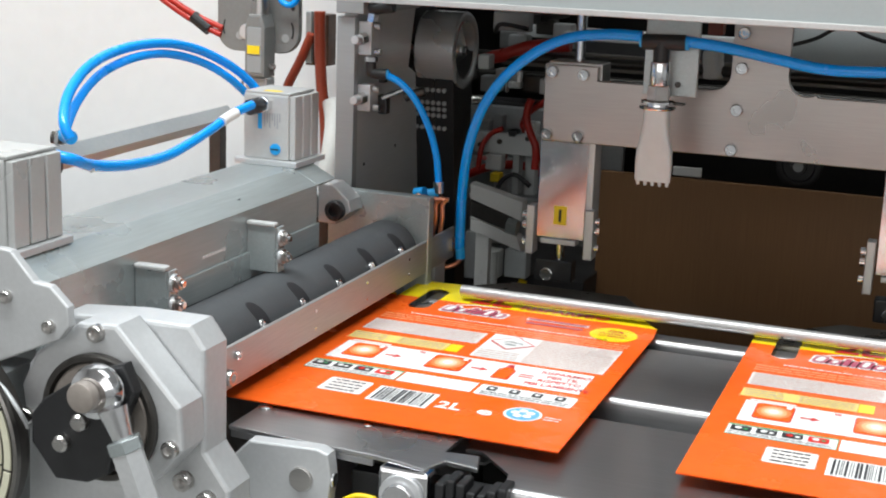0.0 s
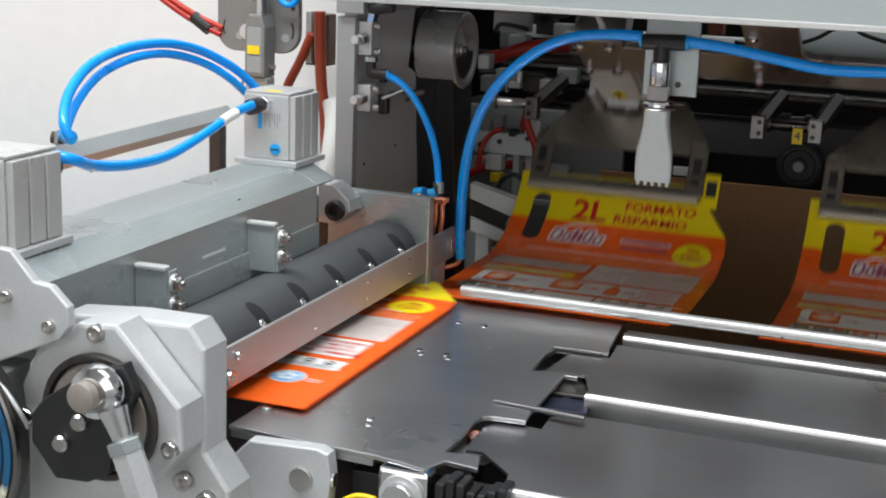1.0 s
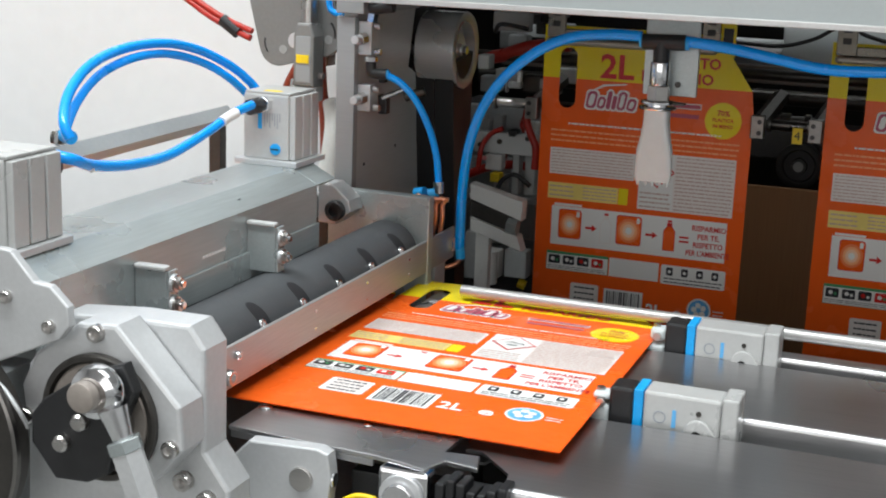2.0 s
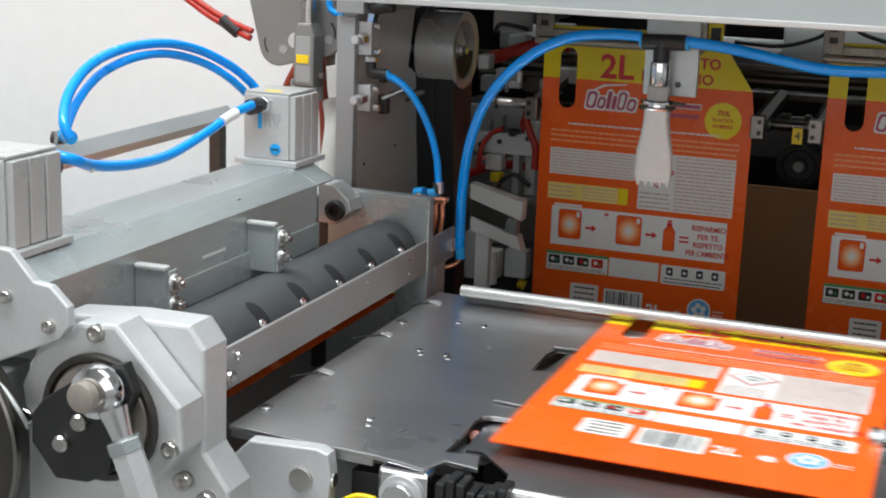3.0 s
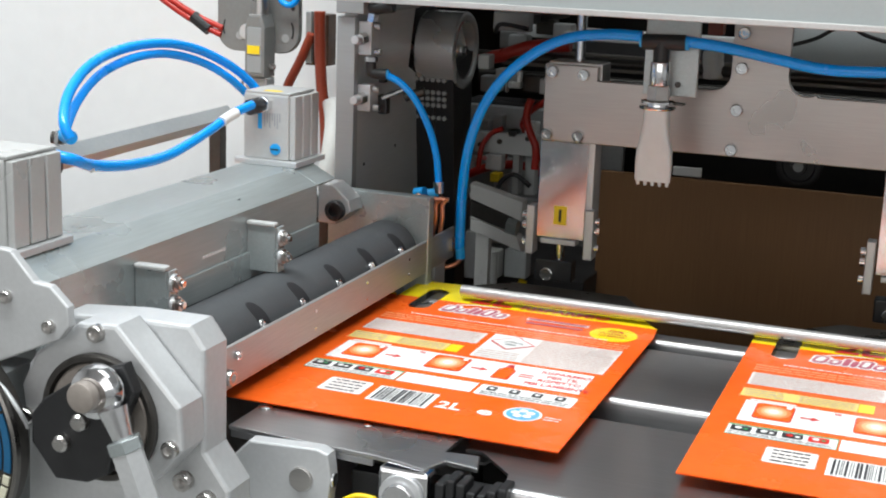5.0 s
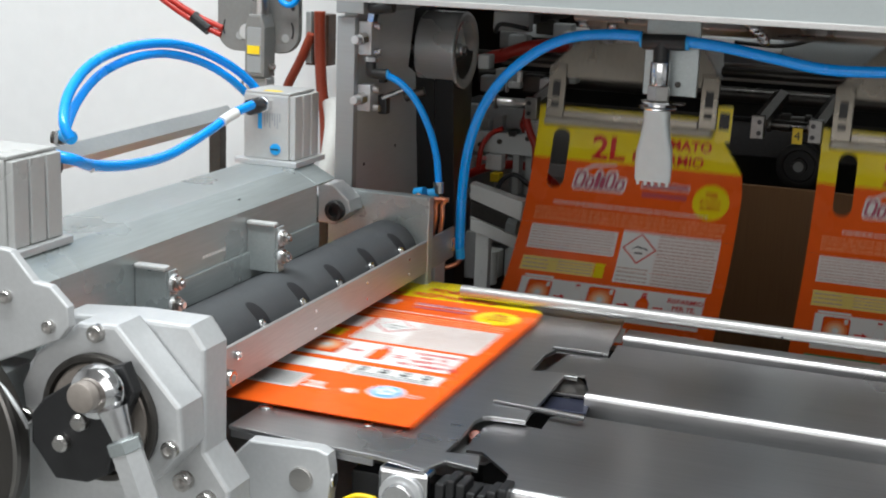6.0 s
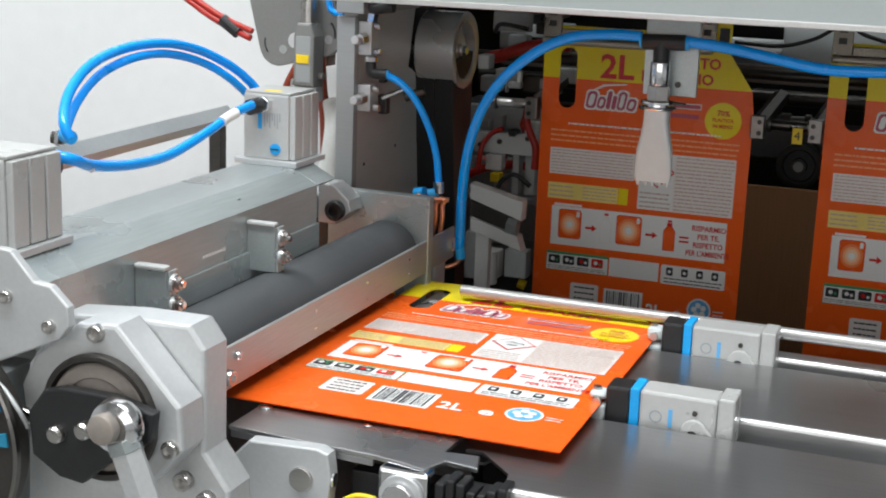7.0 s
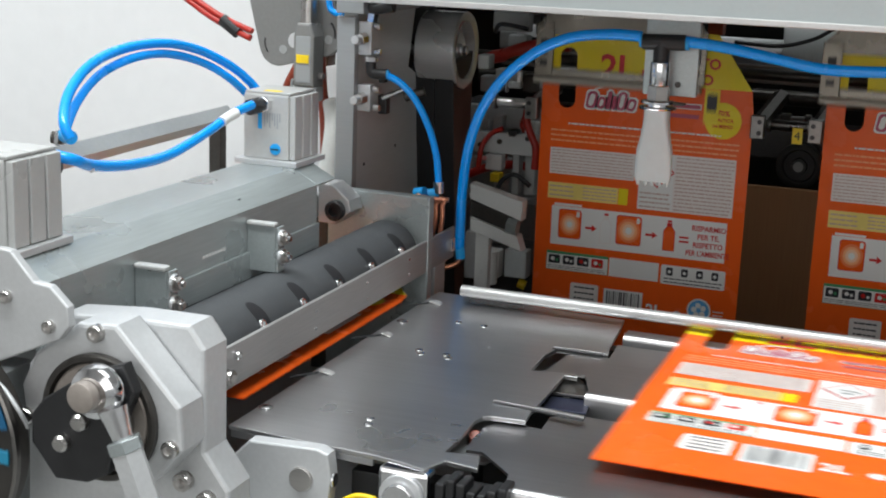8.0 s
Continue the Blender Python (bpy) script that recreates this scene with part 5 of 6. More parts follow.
def transfer_arm():
    """Built as it stands when lowered; the pivot point of its poses is PIN."""
    t = thing("transfer_arm", "nickel-plated steel transfer arm with two film grippers", "transfer arm")

    def own(bm):
        bmesh.ops.translate(bm, verts=bm.verts, vec=-PIN)
        return bm

    def add(name, bm, mat, parent=None, label="", smooth=False):
        return part(name, own(bm), mat, parent or t, label, None, smooth)

    add("cross_plate", prism(rotated_outline(), "y", 0.13, 0.137, 0.0008), ARM)
    add("corner_block", box(0.08, 0.1372, 0.165, 0.128, 0.165, 0.189, 0.001), STEEL)
    for x, z in ((0.0865, 0.1805), (0.114, 0.1795), (0.084, 0.1265), (0.112, 0.1265), (0.247, 0.1945), (0.2455, 0.16), (0.2435, 0.127), (0.247, 0.223), (0.53, 0.13), (0.53, 0.16), (0.377, 0.1265), (0.402, 0.1265)):
        screw(t, Vector((x, 0.1295, z)) - PIN, (0, -1, 0), 0.0052, CHROME)
    add("lift_rod", cyl((0.104, 0.15, 0.188), (0.104, 0.15, 0.25), 0.0045, 16), CHROME)
    add("top_rail", box(0.07, 0.1375, 0.232, 1.15, 0.16, 0.25, 0.001), GREY)
    for k, dx in enumerate((0.0, 0.29, 0.58)):
        g = part("gripper", own(box(0.078 + dx, 0.1315, 0.034, 0.1215 + dx, 0.1345, 0.12, 0.0006)), CHROME, t, "polished cover plate of a gripper")
        part("gripper_block", own(box(0.083 + dx, 0.135, 0.05, 0.1265 + dx, 0.158, 0.1203, 0.001)), CAST, g)
        for x0, x1 in ((0.0695, 0.0765), (0.1225, 0.1305)):
            part("leg", own(box(x0 + dx, 0.127, 0.018, x1 + dx, 0.143, 0.062, 0.0008)), CAST, g)
        for z in (0.028, 0.043, 0.052):
            for x, s in ((0.067, -1), (0.133, 1)):
                part("leg_screw", own(cyl((x + dx - 0.002 * s, 0.134, z), (x + dx + 0.002 * s, 0.134, z), 0.0035, 14)), CHROME, g)
        part("foot_plate", own(box(0.083 + dx, 0.128, 0.029, 0.115 + dx, 0.142, 0.0335, 0.0006)), CAST, g)
        part("rod", own(cyl((0.1 + dx, 0.134, 0.014), (0.1 + dx, 0.134, 0.03), 0.004, 16)), CHROME, g)
        part("clevis", own(box(0.08 + dx, 0.124, -0.004, 0.114 + dx, 0.14, 0.0155, 0.0015)), BLACK, g)
        part("clevis_screw", own(cyl((0.0925 + dx, 0.125, 0.0035), (0.0925 + dx, 0.118, 0.0035), 0.0058, 20, bevel=0.0008)), CHROME, g)
        bm = box(0.012 + dx, 0.046, 0.004, 0.031 + dx, 0.1, 0.008, 0.0008)
        box(0.172 + dx, 0.046, 0.004, 0.19 + dx, 0.1, 0.008, 0.0008, bm)
        box(0.0312 + dx, 0.046, 0.004, 0.1718 + dx, 0.055, 0.008, 0.0008, bm)
        prism([(0.031 + dx, 0.088), (0.172 + dx, 0.088), (0.172 + dx, 0.1002), (0.188 + dx, 0.1002), (0.16 + dx, 0.143), (0.056 + dx, 0.143), (0.014 + dx, 0.1002), (0.031 + dx, 0.1002)], "z", 0.004, 0.008, 0.0008, bm)
        fr = part("gripper_frame", own(bm), FRAME, t, "bronzed steel gripper frame")
        part("jaw_bar", own(box(0.012 + dx, 0.0385, 0.0015, 0.188 + dx, 0.0458, 0.0135, 0.0028)), JAW, fr, "cream-plated jaw bar")
        for x in (0.0175, 0.177):
            part("frame_slot", own(box(x + dx, 0.057, 0.0079, x + 0.008 + dx, 0.063, 0.0084, 0)), BLACK, fr)
            part("frame_slot", own(box(x + dx, 0.068, 0.0079, x + 0.008 + dx, 0.085, 0.0084, 0)), BLACK, fr)
        oc = part("film_offcut", own(box(0.182 + dx, -0.002, 0.0026, 0.197 + dx, 0.0335, 0.0032, 0)), F_YELLOW, fr, "yellow film offcut caught in the jaw")
        op = part("offcut_patch", own(box(0.1845 + dx, 0.01, 0.0033, 0.1945 + dx, 0.027, 0.0036, 0)), INK, fr)
        frames.append(fr)
        offcuts.extend((oc, op))
    add("yellow_tag", box(0.0935, 0.1308, 0.0465, 0.105, 0.1313, 0.063, 0), LABEL)
    bm = letters("1", 0.0105, 0, 0, 0, "CENTER", 0.05)
    add("tag_number", upright(bm, 0.0992, 0.1305, 0.0495), INK)
    return t


PIN = Vector((0, 0.13, 0.18))
frames, offcuts = [], []
arm = transfer_arm()


# ---- pull grippers on the right ----
def pull_gripper(x, y, z, label):
    """Runs in the slot between two table panels."""
    t = thing("pull_gripper", label, "pneumatic gripper", group="pull grippers")

    def block(x0, y0, z0, x1, y1, z1, bevel):
        return box(x + x0, y + y0, z + z0, x + x1, y + y1, z + z1, bevel)

    part("body", block(0.2474, 0, -0.011, 0.2976, 0.0245, 0.02, 0.002), BODY, t)
    part("blue_band", block(0.241, -0.0003, -0.0112, 0.2472, 0.0247, 0.0203, 0.0008), CYAN, t, "blue plastic band")
    part("black_head", block(0.2246, 0.001, -0.0105, 0.2408, 0.0235, 0.0192, 0.002), BLACK, t, "black gripper head")
    part("upper_jaw", block(0.2125, 0.005, 0.0018 - z, 0.2244, 0.019, 0.0125, 0.0025), NOZZLE, t)
    part("lower_jaw", block(0.2085, 0.003, -0.0085, 0.2244, 0.019, -0.0008 - z, 0.0022), NOZZLE, t)
    part("jaw_pin", cyl((x + 0.2185, y + 0.0052, z + 0.0065), (x + 0.2185, y + 0.002, z + 0.0065), 0.0032, 14, bevel=0.0005), STEEL, t)
    part("jaw_screw", cyl((x + 0.2165, y + 0.012, z + 0.012), (x + 0.2165, y + 0.012, z + 0.0145), 0.003, 6), STEEL, t)
    part("end_plate", block(0.2978, -0.001, -0.012, 0.3085, 0.0255, 0.0222, 0.0014), BODY, t)
    lug = [(0.284 + p, -0.0025 + q) for p, q in arc(0, 0, 0.0088, 180, 40, 8)] + [(0.3, -0.0085), (0.299, -0.0105), (0.2755, -0.0105)]
    part("side_lug", prism([(x + p, z + q) for p, q in lug], "y", y - 0.0035, y - 0.0002, 0.0009), BODY, t)
    part("lug_hole", cyl((x + 0.283, y - 0.0033, z - 0.0045), (x + 0.283, y - 0.0038, z - 0.0045), 0.0036, 16), BLACK, t)
    part("lug_screw", cyl((x + 0.2835, y + 0.0005, z + 0.0098), (x + 0.2835, y - 0.0006, z + 0.0098), 0.0018, 12), DARKM, t)
    ring = turned([(0.0042, -0.0002), (0.0042, 0.0003), (0.0033, 0.0003), (0.0033, -0.0002)], 24, ring=True)
    part("type_mark", ring, GINK, t, "", Matrix.Translation((x + 0.2585, y, z + 0.004)) @ Matrix.Rotation(radians(90), 4, "X"))
    part("type_bars", block(0.2665, -0.0003, -0.002, 0.2692, 0.001, 0.01, 0), F_BLUE, t)
    part("slide_foot", block(0.252, 0.006, -0.021, 0.296, 0.0185, -0.0112, 0.0006), BLACK, t)
    return t


pullers = [pull_gripper(0.0035, -0.0345, -0.0015, "white and blue pneumatic gripper near the guide bar"), pull_gripper(-0.001, -0.185, -0.0058, "white and blue pneumatic gripper over the front panel")]


# ---- film pouches ----
TOP, BOTTOM, WIDE, SECTIONS = 0.058, -0.279, 0.22, 16


def pouch_drawing():
    """The flat pouch in (u, v): film cut-outs and print in thin layers, faces numbered by material."""
    bm = bmesh.new()

    def poly(pts, mat, z):
        f = bm.faces.new([bm.verts.new((x, y, z)) for x, y in pts])
        f.material_index = mat
        if f.normal.z < 0 or sum(a[0] * b[1] - b[0] * a[1] for a, b in zip(pts, pts[1:] + pts[:1])) < 0:
            f.normal_flip()

    def rect(x0, y0, x1, y1, mat, z=0.0003):
        poly([(x0, y0), (x1, y0), (x1, y1), (x0, y1)], mat, z)

    def rounded(x0, y0, x1, y1, mat, z=0.0003, r=0.003):
        poly(arc(x1 - r, y1 - r, r, 0, 90, 4) + arc(x0 + r, y1 - r, r, 90, 180, 4) + arc(x0 + r, y0 + r, r, 180, 270, 4) + arc(x1 - r, y0 + r, r, 270, 360, 4), mat, z)

    def disc(x, y, r, mat, z=0.0003, squash=1.0):
        poly([(x + r * math.cos(math.tau * k / 28), y + squash * r * math.sin(math.tau * k / 28)) for k in range(28)], mat, z)

    def write(text, h, x, y, mat, z=0.0006, align="LEFT", widen=1.0):
        own = letters(text, h, 0, 0, 0, align, 0.035)
        bmesh.ops.transform(own, verts=own.verts, matrix=Matrix.Translation((x, y, z)) @ Matrix.Diagonal((widen, 1, 1, 1)))
        for f in own.faces:
            f.material_index = mat
        join(bm, own)

    def lines(x0, y0, x1, y1, rows, mat, z, seed):
        rnd = random.Random(seed)
        thick = min(0.0009, (y1 - y0) / rows * 0.16)
        for k in range(rows):
            y = y1 - (k + 0.5) * (y1 - y0) / rows
            x = x0
            while x < x1 - 0.002:
                w = min(rnd.uniform(0.002, 0.008), x1 - x)
                rect(x, y - thick, x + w, y + thick, mat, z)
                x += w + 0.0009

    # film: two thicknesses, with the handle slot left open
    def chamfer(v):
        return WIDE - max(0, v) * 0.04 / TOP

    seam = 0.004
    s0, s1, h0, h1, r = 0.018, 0.036, -0.027, 0.036, 0.009
    for z, flip in ((0.0, False), (-0.0008, True)):
        before = len(bm.faces)
        for a, b, mat in ((BOTTOM, h0, O), (h0, h0 + r, O), (h0 + r, seam, O), (seam, h1 - r, Y), (h1 - r, h1, Y), (h1, TOP, Y)):
            if b <= h0 or a >= h1:
                edge = None
            else:
                if b == h0 + r:
                    curve = [(s0 + r - r * math.cos(radians(i * 15)), h0 + r - r * math.sin(radians(i * 15))) for i in range(7)]
                    poly([(0, a), (s0 + r, a)] + curve[::-1][1:] + [(0, b)], mat, z)
                    curve2 = [(s0 + r + r * math.cos(radians(i * 15)), h0 + r - r * math.sin(radians(i * 15))) for i in range(7)]
                    edge = ([(s0 + r, a)] , curve2)
                elif a == h1 - r and b == h1:
                    curve = [(s0 + r - r * math.cos(radians(i * 15)), h1 - r + r * math.sin(radians(i * 15))) for i in range(7)]
                    poly([(0, a)] + curve + [(0, b)], mat, z)
                    curve2 = [(s0 + r + r * math.cos(radians(i * 15)), h1 - r + r * math.sin(radians(i * 15))) for i in range(7)]
                    edge = (curve2[::-1], None)
                else:
                    rect(0, a, s0, b, mat, z)
                    edge = ([(s1, b), (s1, a)], None)
            if edge is None:
                start = [(0, b), (0, a)]
            elif edge[1] is not None:
                start = edge[1] + [(s0 + r, a)]
            else:
                start = edge[0]
            poly(start + [(chamfer(a), a), (chamfer(b), b)], mat, z)
        if flip:
            bm.faces.ensure_lookup_table()
            for f in bm.faces[before:]:
                f.normal_flip()
    # head
    write("2L", 0.0245, 0.061, 0.0075, R_, widen=1.05)
    write("FORMATO", 0.0108, 0.113, 0.0235, R_)
    write("RISPARMIO", 0.0108, 0.104, 0.0075, R_)
    # brand field as plain shapes
    x = 0.0475
    for w, tall in ((0.0105, 0.0175), (0.0085, 0.0125), (0.0045, 0.019), (0.0045, 0.0145), (0.009, 0.019), (0.0095, 0.0125)):
        for grow, mat, z in ((0.0018, W, 0.0003), (0.0, PK, 0.0005), (-0.0024, W, 0.0007)):
            if w + 2 * grow < 0.002:
                continue
            low, high = -0.025 - grow, -0.025 + tall + grow
            slant, soft = 0.12 * tall, min(0.0025, (w + 2 * grow) * 0.35)
            poly([(x - grow + soft, low), (x + w + grow - soft, low), (x + w + grow, low + soft), (x + w + slant + grow, high - soft), (x + w + slant + grow - soft, high), (x + slant - grow + soft, high), (x + slant - grow, high - soft), (x - grow, low + soft)], mat, z)
        x += w + 0.0012
    poly([(0.052, -0.007), (0.066, 0.0005), (0.09, 0.0025), (0.09, 0.0012), (0.068, -0.0015), (0.056, -0.0065)], W, 0.0008)
    rect(0.118, -0.0185, 0.168, -0.0125, W, 0.0003)
    rect(0.12, -0.0275, 0.166, -0.0235, PK, 0.0003)
    rect(0.119, -0.0175, 0.167, -0.0135, PK, 0.0005)
    disc(0.1906, -0.0274, 0.0185, Y)
    for k, (word, h) in enumerate((("70%", 0.0055), ("PLASTICA", 0.0035), ("IN MENO", 0.0035))):
        write(word, h, 0.1906, -0.0222 - k * 0.0062, F_TEXT, align="CENTER")
    lines(0.03, -0.046, 0.19, -0.04, 1, W, 0.0003, 1)
    lines(0.012, -0.064, 0.209, -0.048, 3, LO, 0.0003, 2)
    # text boxes
    rect(0.0125, -0.0972, 0.104, -0.0692, P)
    lines(0.0145, -0.0965, 0.102, -0.07, 8, L, 0.0006, 3)
    rect(0.012, -0.1238, 0.088, -0.1065, T)
    rect(0.0885, -0.1238, 0.0985, -0.1065, Y)
    lines(0.05, -0.1225, 0.086, -0.108, 4, L, 0.0006, 5)
    lines(0.014, -0.1225, 0.04, -0.108, 3, L, 0.0006, 6)
    rect(0.109, -0.1258, 0.145, -0.066, W)
    rect(0.145, -0.1258, 0.2075, -0.066, P)
    lines(0.147, -0.125, 0.206, -0.067, 15, L, 0.0006, 7)
    lines(0.111, -0.125, 0.143, -0.106, 4, L, 0.0006, 8)
    # hazard diamond
    c = (0.1285, -0.085)
    for s, mat, z in ((0.0175, R_, 0.0005), (0.0155, W, 0.0007)):
        poly([(c[0] - s, c[1]), (c[0], c[1] - s), (c[0] + s, c[1]), (c[0], c[1] + s)], mat, z)
    for pts in ([(-0.008, -0.001), (-0.002, 0.003), (0.004, 0.001), (0.003, -0.0002), (-0.002, 0.0012)], [(-0.004, -0.006), (0.004, -0.006), (0.004, -0.004), (-0.004, -0.004)], [(0.003, 0.002), (0.008, -0.002), (0.0085, 0.0005)]):
        poly([(c[0] + x, c[1] + y) for x, y in pts], D, 0.0009)
    # how-to strip
    rect(0.0175, -0.1735, 0.2035, -0.1315, W)
    rect(0.02, -0.131, 0.05, -0.1285, W, 0.0004)
    for x, w in ((0.0255, 0.025), (0.0885, 0.027)):
        rounded(x, -0.166, x + w, -0.1345, R_, 0.0005)
        rounded(x + 0.0008, -0.1652, x + w - 0.0008, -0.1353, O, 0.0007)
        for q, (size, tone) in enumerate(((0.44, MID), (0.34, LO), (0.24, GLOW), (0.13, W))):
            disc(x + w / 2, -0.1505, w * size, tone, 0.0008 + q * 0.0001, 1.1)
        rounded(x + w - 0.0055, -0.142, x + w - 0.002, -0.136, W, 0.0011, 0.001)
    for x in (0.055, 0.12):
        rect(x, -0.1535, x + 0.007, -0.151, R_, 0.0005)
        poly([(x + 0.007, -0.156), (x + 0.0125, -0.1522), (x + 0.007, -0.1485)], R_, 0.0005)
    for x, mat, inner in ((0.071, P, W), (0.1385, R_, O)):
        poly([(x, -0.167), (x + 0.0125, -0.167), (x + 0.0125, -0.146), (x + 0.009, -0.141), (x + 0.009, -0.1375), (x + 0.0035, -0.1375), (x + 0.0035, -0.141), (x, -0.146)], mat, 0.0005)
        poly([(x + 0.0008, -0.1662), (x + 0.0117, -0.1662), (x + 0.0117, -0.146), (x + 0.0082, -0.1414), (x + 0.0043, -0.1414), (x + 0.0008, -0.146)], inner, 0.0007)
        rect(x + 0.004, -0.137, x + 0.0085, -0.1345, R_, 0.0006)
    for y in (-0.152, -0.1565):
        rect(0.1555, y, 0.1655, y + 0.002, R_, 0.0005)
    for k, word in enumerate(("RISPARMIO", "PER TE,", "RISPETTO", "PER L'AMBIENTE")):
        write(word, 0.0056, 0.1855, -0.1425 - k * 0.0088, R_, 0.0005, "CENTER", 0.92 if k < 3 else 0.8)
    # small fields
    rect(0.0143, -0.2015, 0.0823, -0.181, G)
    rect(0.0148, -0.201, 0.0818, -0.1838, W, 0.0005)
    for k in range(4):
        rounded(0.0168 + k * 0.0158, -0.1945, 0.0295 + k * 0.0158, -0.185, D if k != 3 else F_BAD, 0.0007, 0.0015)
        disc(0.0215 + k * 0.0158, -0.1895, 0.0022, (W, W, F_BAD, W)[k], 0.0009)
        disc(0.0262 + k * 0.0158, -0.1905, 0.0015, (G, W, W, G)[k], 0.0009)
    lines(0.016, -0.2, 0.08, -0.196, 2, D, 0.0007, 11)
    rect(0.0835, -0.2015, 0.1365, -0.1815, W)
    rounded(0.139, -0.2025, 0.206, -0.182, W, 0.0003, 0.002)
    for k in range(4):
        rounded(0.1445 + k * 0.0158, -0.193, 0.1515 + k * 0.0158, -0.1845, D, 0.0006, 0.0015)
        disc(0.148 + k * 0.0158, -0.1888, 0.0018, W, 0.0008)
    lines(0.1425, -0.2018, 0.203, -0.1945, 2, GRAYTEXT, 0.0006, 12)
    rounded(0.0425, -0.2395, 0.0735, -0.2135, P, 0.0003, 0.002)
    lines(0.047, -0.2385, 0.069, -0.215, 4, GRAYTEXT, 0.0006, 13)
    rect(0.0795, -0.2445, 0.1215, -0.2155, W)
    rnd = random.Random(9)
    x = 0.0825
    while x < 0.118:
        w = rnd.choice((0.0005, 0.0005, 0.001, 0.0015))
        rect(x, -0.2425, x + w, -0.2175, D, 0.0006)
        x += w + rnd.choice((0.0006, 0.001, 0.0013))
    write("2L", 0.0125, 0.1255, -0.2385, W, 0.0004)
    write("e", 0.0125, 0.153, -0.2385, W, 0.0004, widen=1.3)
    disc(0.1815, -0.2265, 0.0125, W)
    disc(0.1815, -0.2265, 0.0108, B, 0.0005)
    for k in range(5):
        a = math.tau * k / 5 + 0.5
        disc(0.1815 + 0.0052 * math.cos(a), -0.2265 + 0.0052 * math.sin(a), 0.0029, W, 0.0007)
    lines(0.196, -0.232, 0.208, -0.224, 2, P, 0.0004, 15)
    return bm


F_TEXT, F_BAD, GRAYTEXT = R_, R_, D


def pouch_sections():
    whole = pouch_drawing()
    me = bpy.data.meshes.new("whole")
    whole.to_mesh(me)
    whole.free()
    out = []
    step = (TOP - BOTTOM) / SECTIONS
    for k in range(SECTIONS):
        hi = TOP - k * step
        lo = hi - step
        bm = bmesh.new()
        bm.from_mesh(me)
        for v, n in ((hi, 1), (lo, -1)):
            bmesh.ops.bisect_plane(bm, geom=bm.verts[:] + bm.edges[:] + bm.faces[:], plane_co=(0, v, 0), plane_no=(0, n, 0), clear_outer=True)
        bmesh.ops.translate(bm, verts=bm.verts, vec=(0, -(hi - step / 2), 0))
        sec = bpy.data.meshes.new("pouch_section")
        bm.to_mesh(sec)
        place = sec.attributes.new("sheet_pos", "FLOAT_VECTOR", "POINT")
        for i, v in enumerate(sec.vertices):
            place.data[i].vector = (v.co.x, v.co.y + hi - step / 2, 0.0)
        bm.free()
        for mat in PRINT:
            sec.materials.append(mat)
        out.append((sec, hi - step / 2))
    bpy.data.meshes.remove(me)
    return out


SECTION_MESHES = pouch_sections()


def film_pouch(label):
    t = thing("film_pouch", label, "film pouch", group="film pouches")
    pieces = []
    for me, v in SECTION_MESHES:
        ob = new("film_section", me)
        ob.parent = t
        ob.matrix_basis = pose(0, v, FILM)
        pieces.append(ob)
    return t, pieces


FILM = 0.0004
FLAT = "orange and yellow printed film pouch lying on the table"
LIFTED = "orange and yellow printed film pouch lifted to hang upright"
pouch_a1, pouch_a2 = film_pouch(LIFTED), film_pouch(LIFTED)
pouch_b2, pouch_b1 = film_pouch(LIFTED), film_pouch(LIFTED)
pouch_c2, pouch_c1 = film_pouch(FLAT), film_pouch("orange and yellow printed film pouch coming under the blade bar")


# ---- what moves ----
CYCLE, HALF, PITCH = 4.8, 2.4, 0.29
# lift: seconds, arm turn in degrees, its pin in y and z
LIFT = [(0.28, 0, 0.13, 0.18), (0.4, 4, 0.136, 0.1803), (0.5, 11.5, 0.148, 0.1803), (0.6, 21, 0.163, 0.1795), (0.7, 31, 0.18, 0.178), (0.8, 41, 0.196, 0.1765),
        (0.9, 52, 0.206, 0.186), (1.0, 62, 0.213, 0.199), (1.1, 72, 0.218, 0.208), (1.2, 80, 0.219, 0.219), (1.3, 86, 0.212, 0.234), (1.4, 89, 0.206, 0.254),
        (1.5, 90, 0.205, 0.268), (1.6, 90, 0.205, 0.275)]
DROP = [(3.0, 1.6), (3.1, 1.46), (3.2, 1.34), (3.3, 1.25), (3.4, 1.14), (3.5, 1.0), (3.6, 0.86), (3.7, 0.73), (3.8, 0.6), (3.9, 0.51), (4.0, 0.42), (4.1, 0.34), (4.2, 0.28)]


def between(table, t):
    if t <= table[0][0]:
        return table[0][1:]
    for a, b in zip(table, table[1:]):
        if t <= b[0]:
            u = (t - a[0]) / (b[0] - a[0])
            return tuple(p + (q - p) * u for p, q in zip(a[1:], b[1:]))
    return table[-1][1:]


def arm_state(t):
    """Turn and pin of the arm at any time; it repeats itself every cycle."""
    c = t % CYCLE
    if c > 3.0:
        c = between(DROP, c)[0]
    return between(LIFT, c)


def arm_aside(t):
    """The arm comes down a little towards the roller."""
    return between([(1.7, 0.0), (2.8, -0.016), (3.5, -0.015), (3.6, -0.01), (3.7, -0.004), (3.85, 0.0)], t % CYCLE)[0]


def frame_rise(t):
    """How far the gripper frames have come up on the arm, t within the lift."""
    return between([(0.28, -0.022), (0.4, -0.008), (0.5, 0.005), (0.6, 0.0098), (1.6, 0.0098)], t)[0]


def lift_time(t):
    c = t % CYCLE
    return between(DROP, c)[0] if c > 3.0 else c


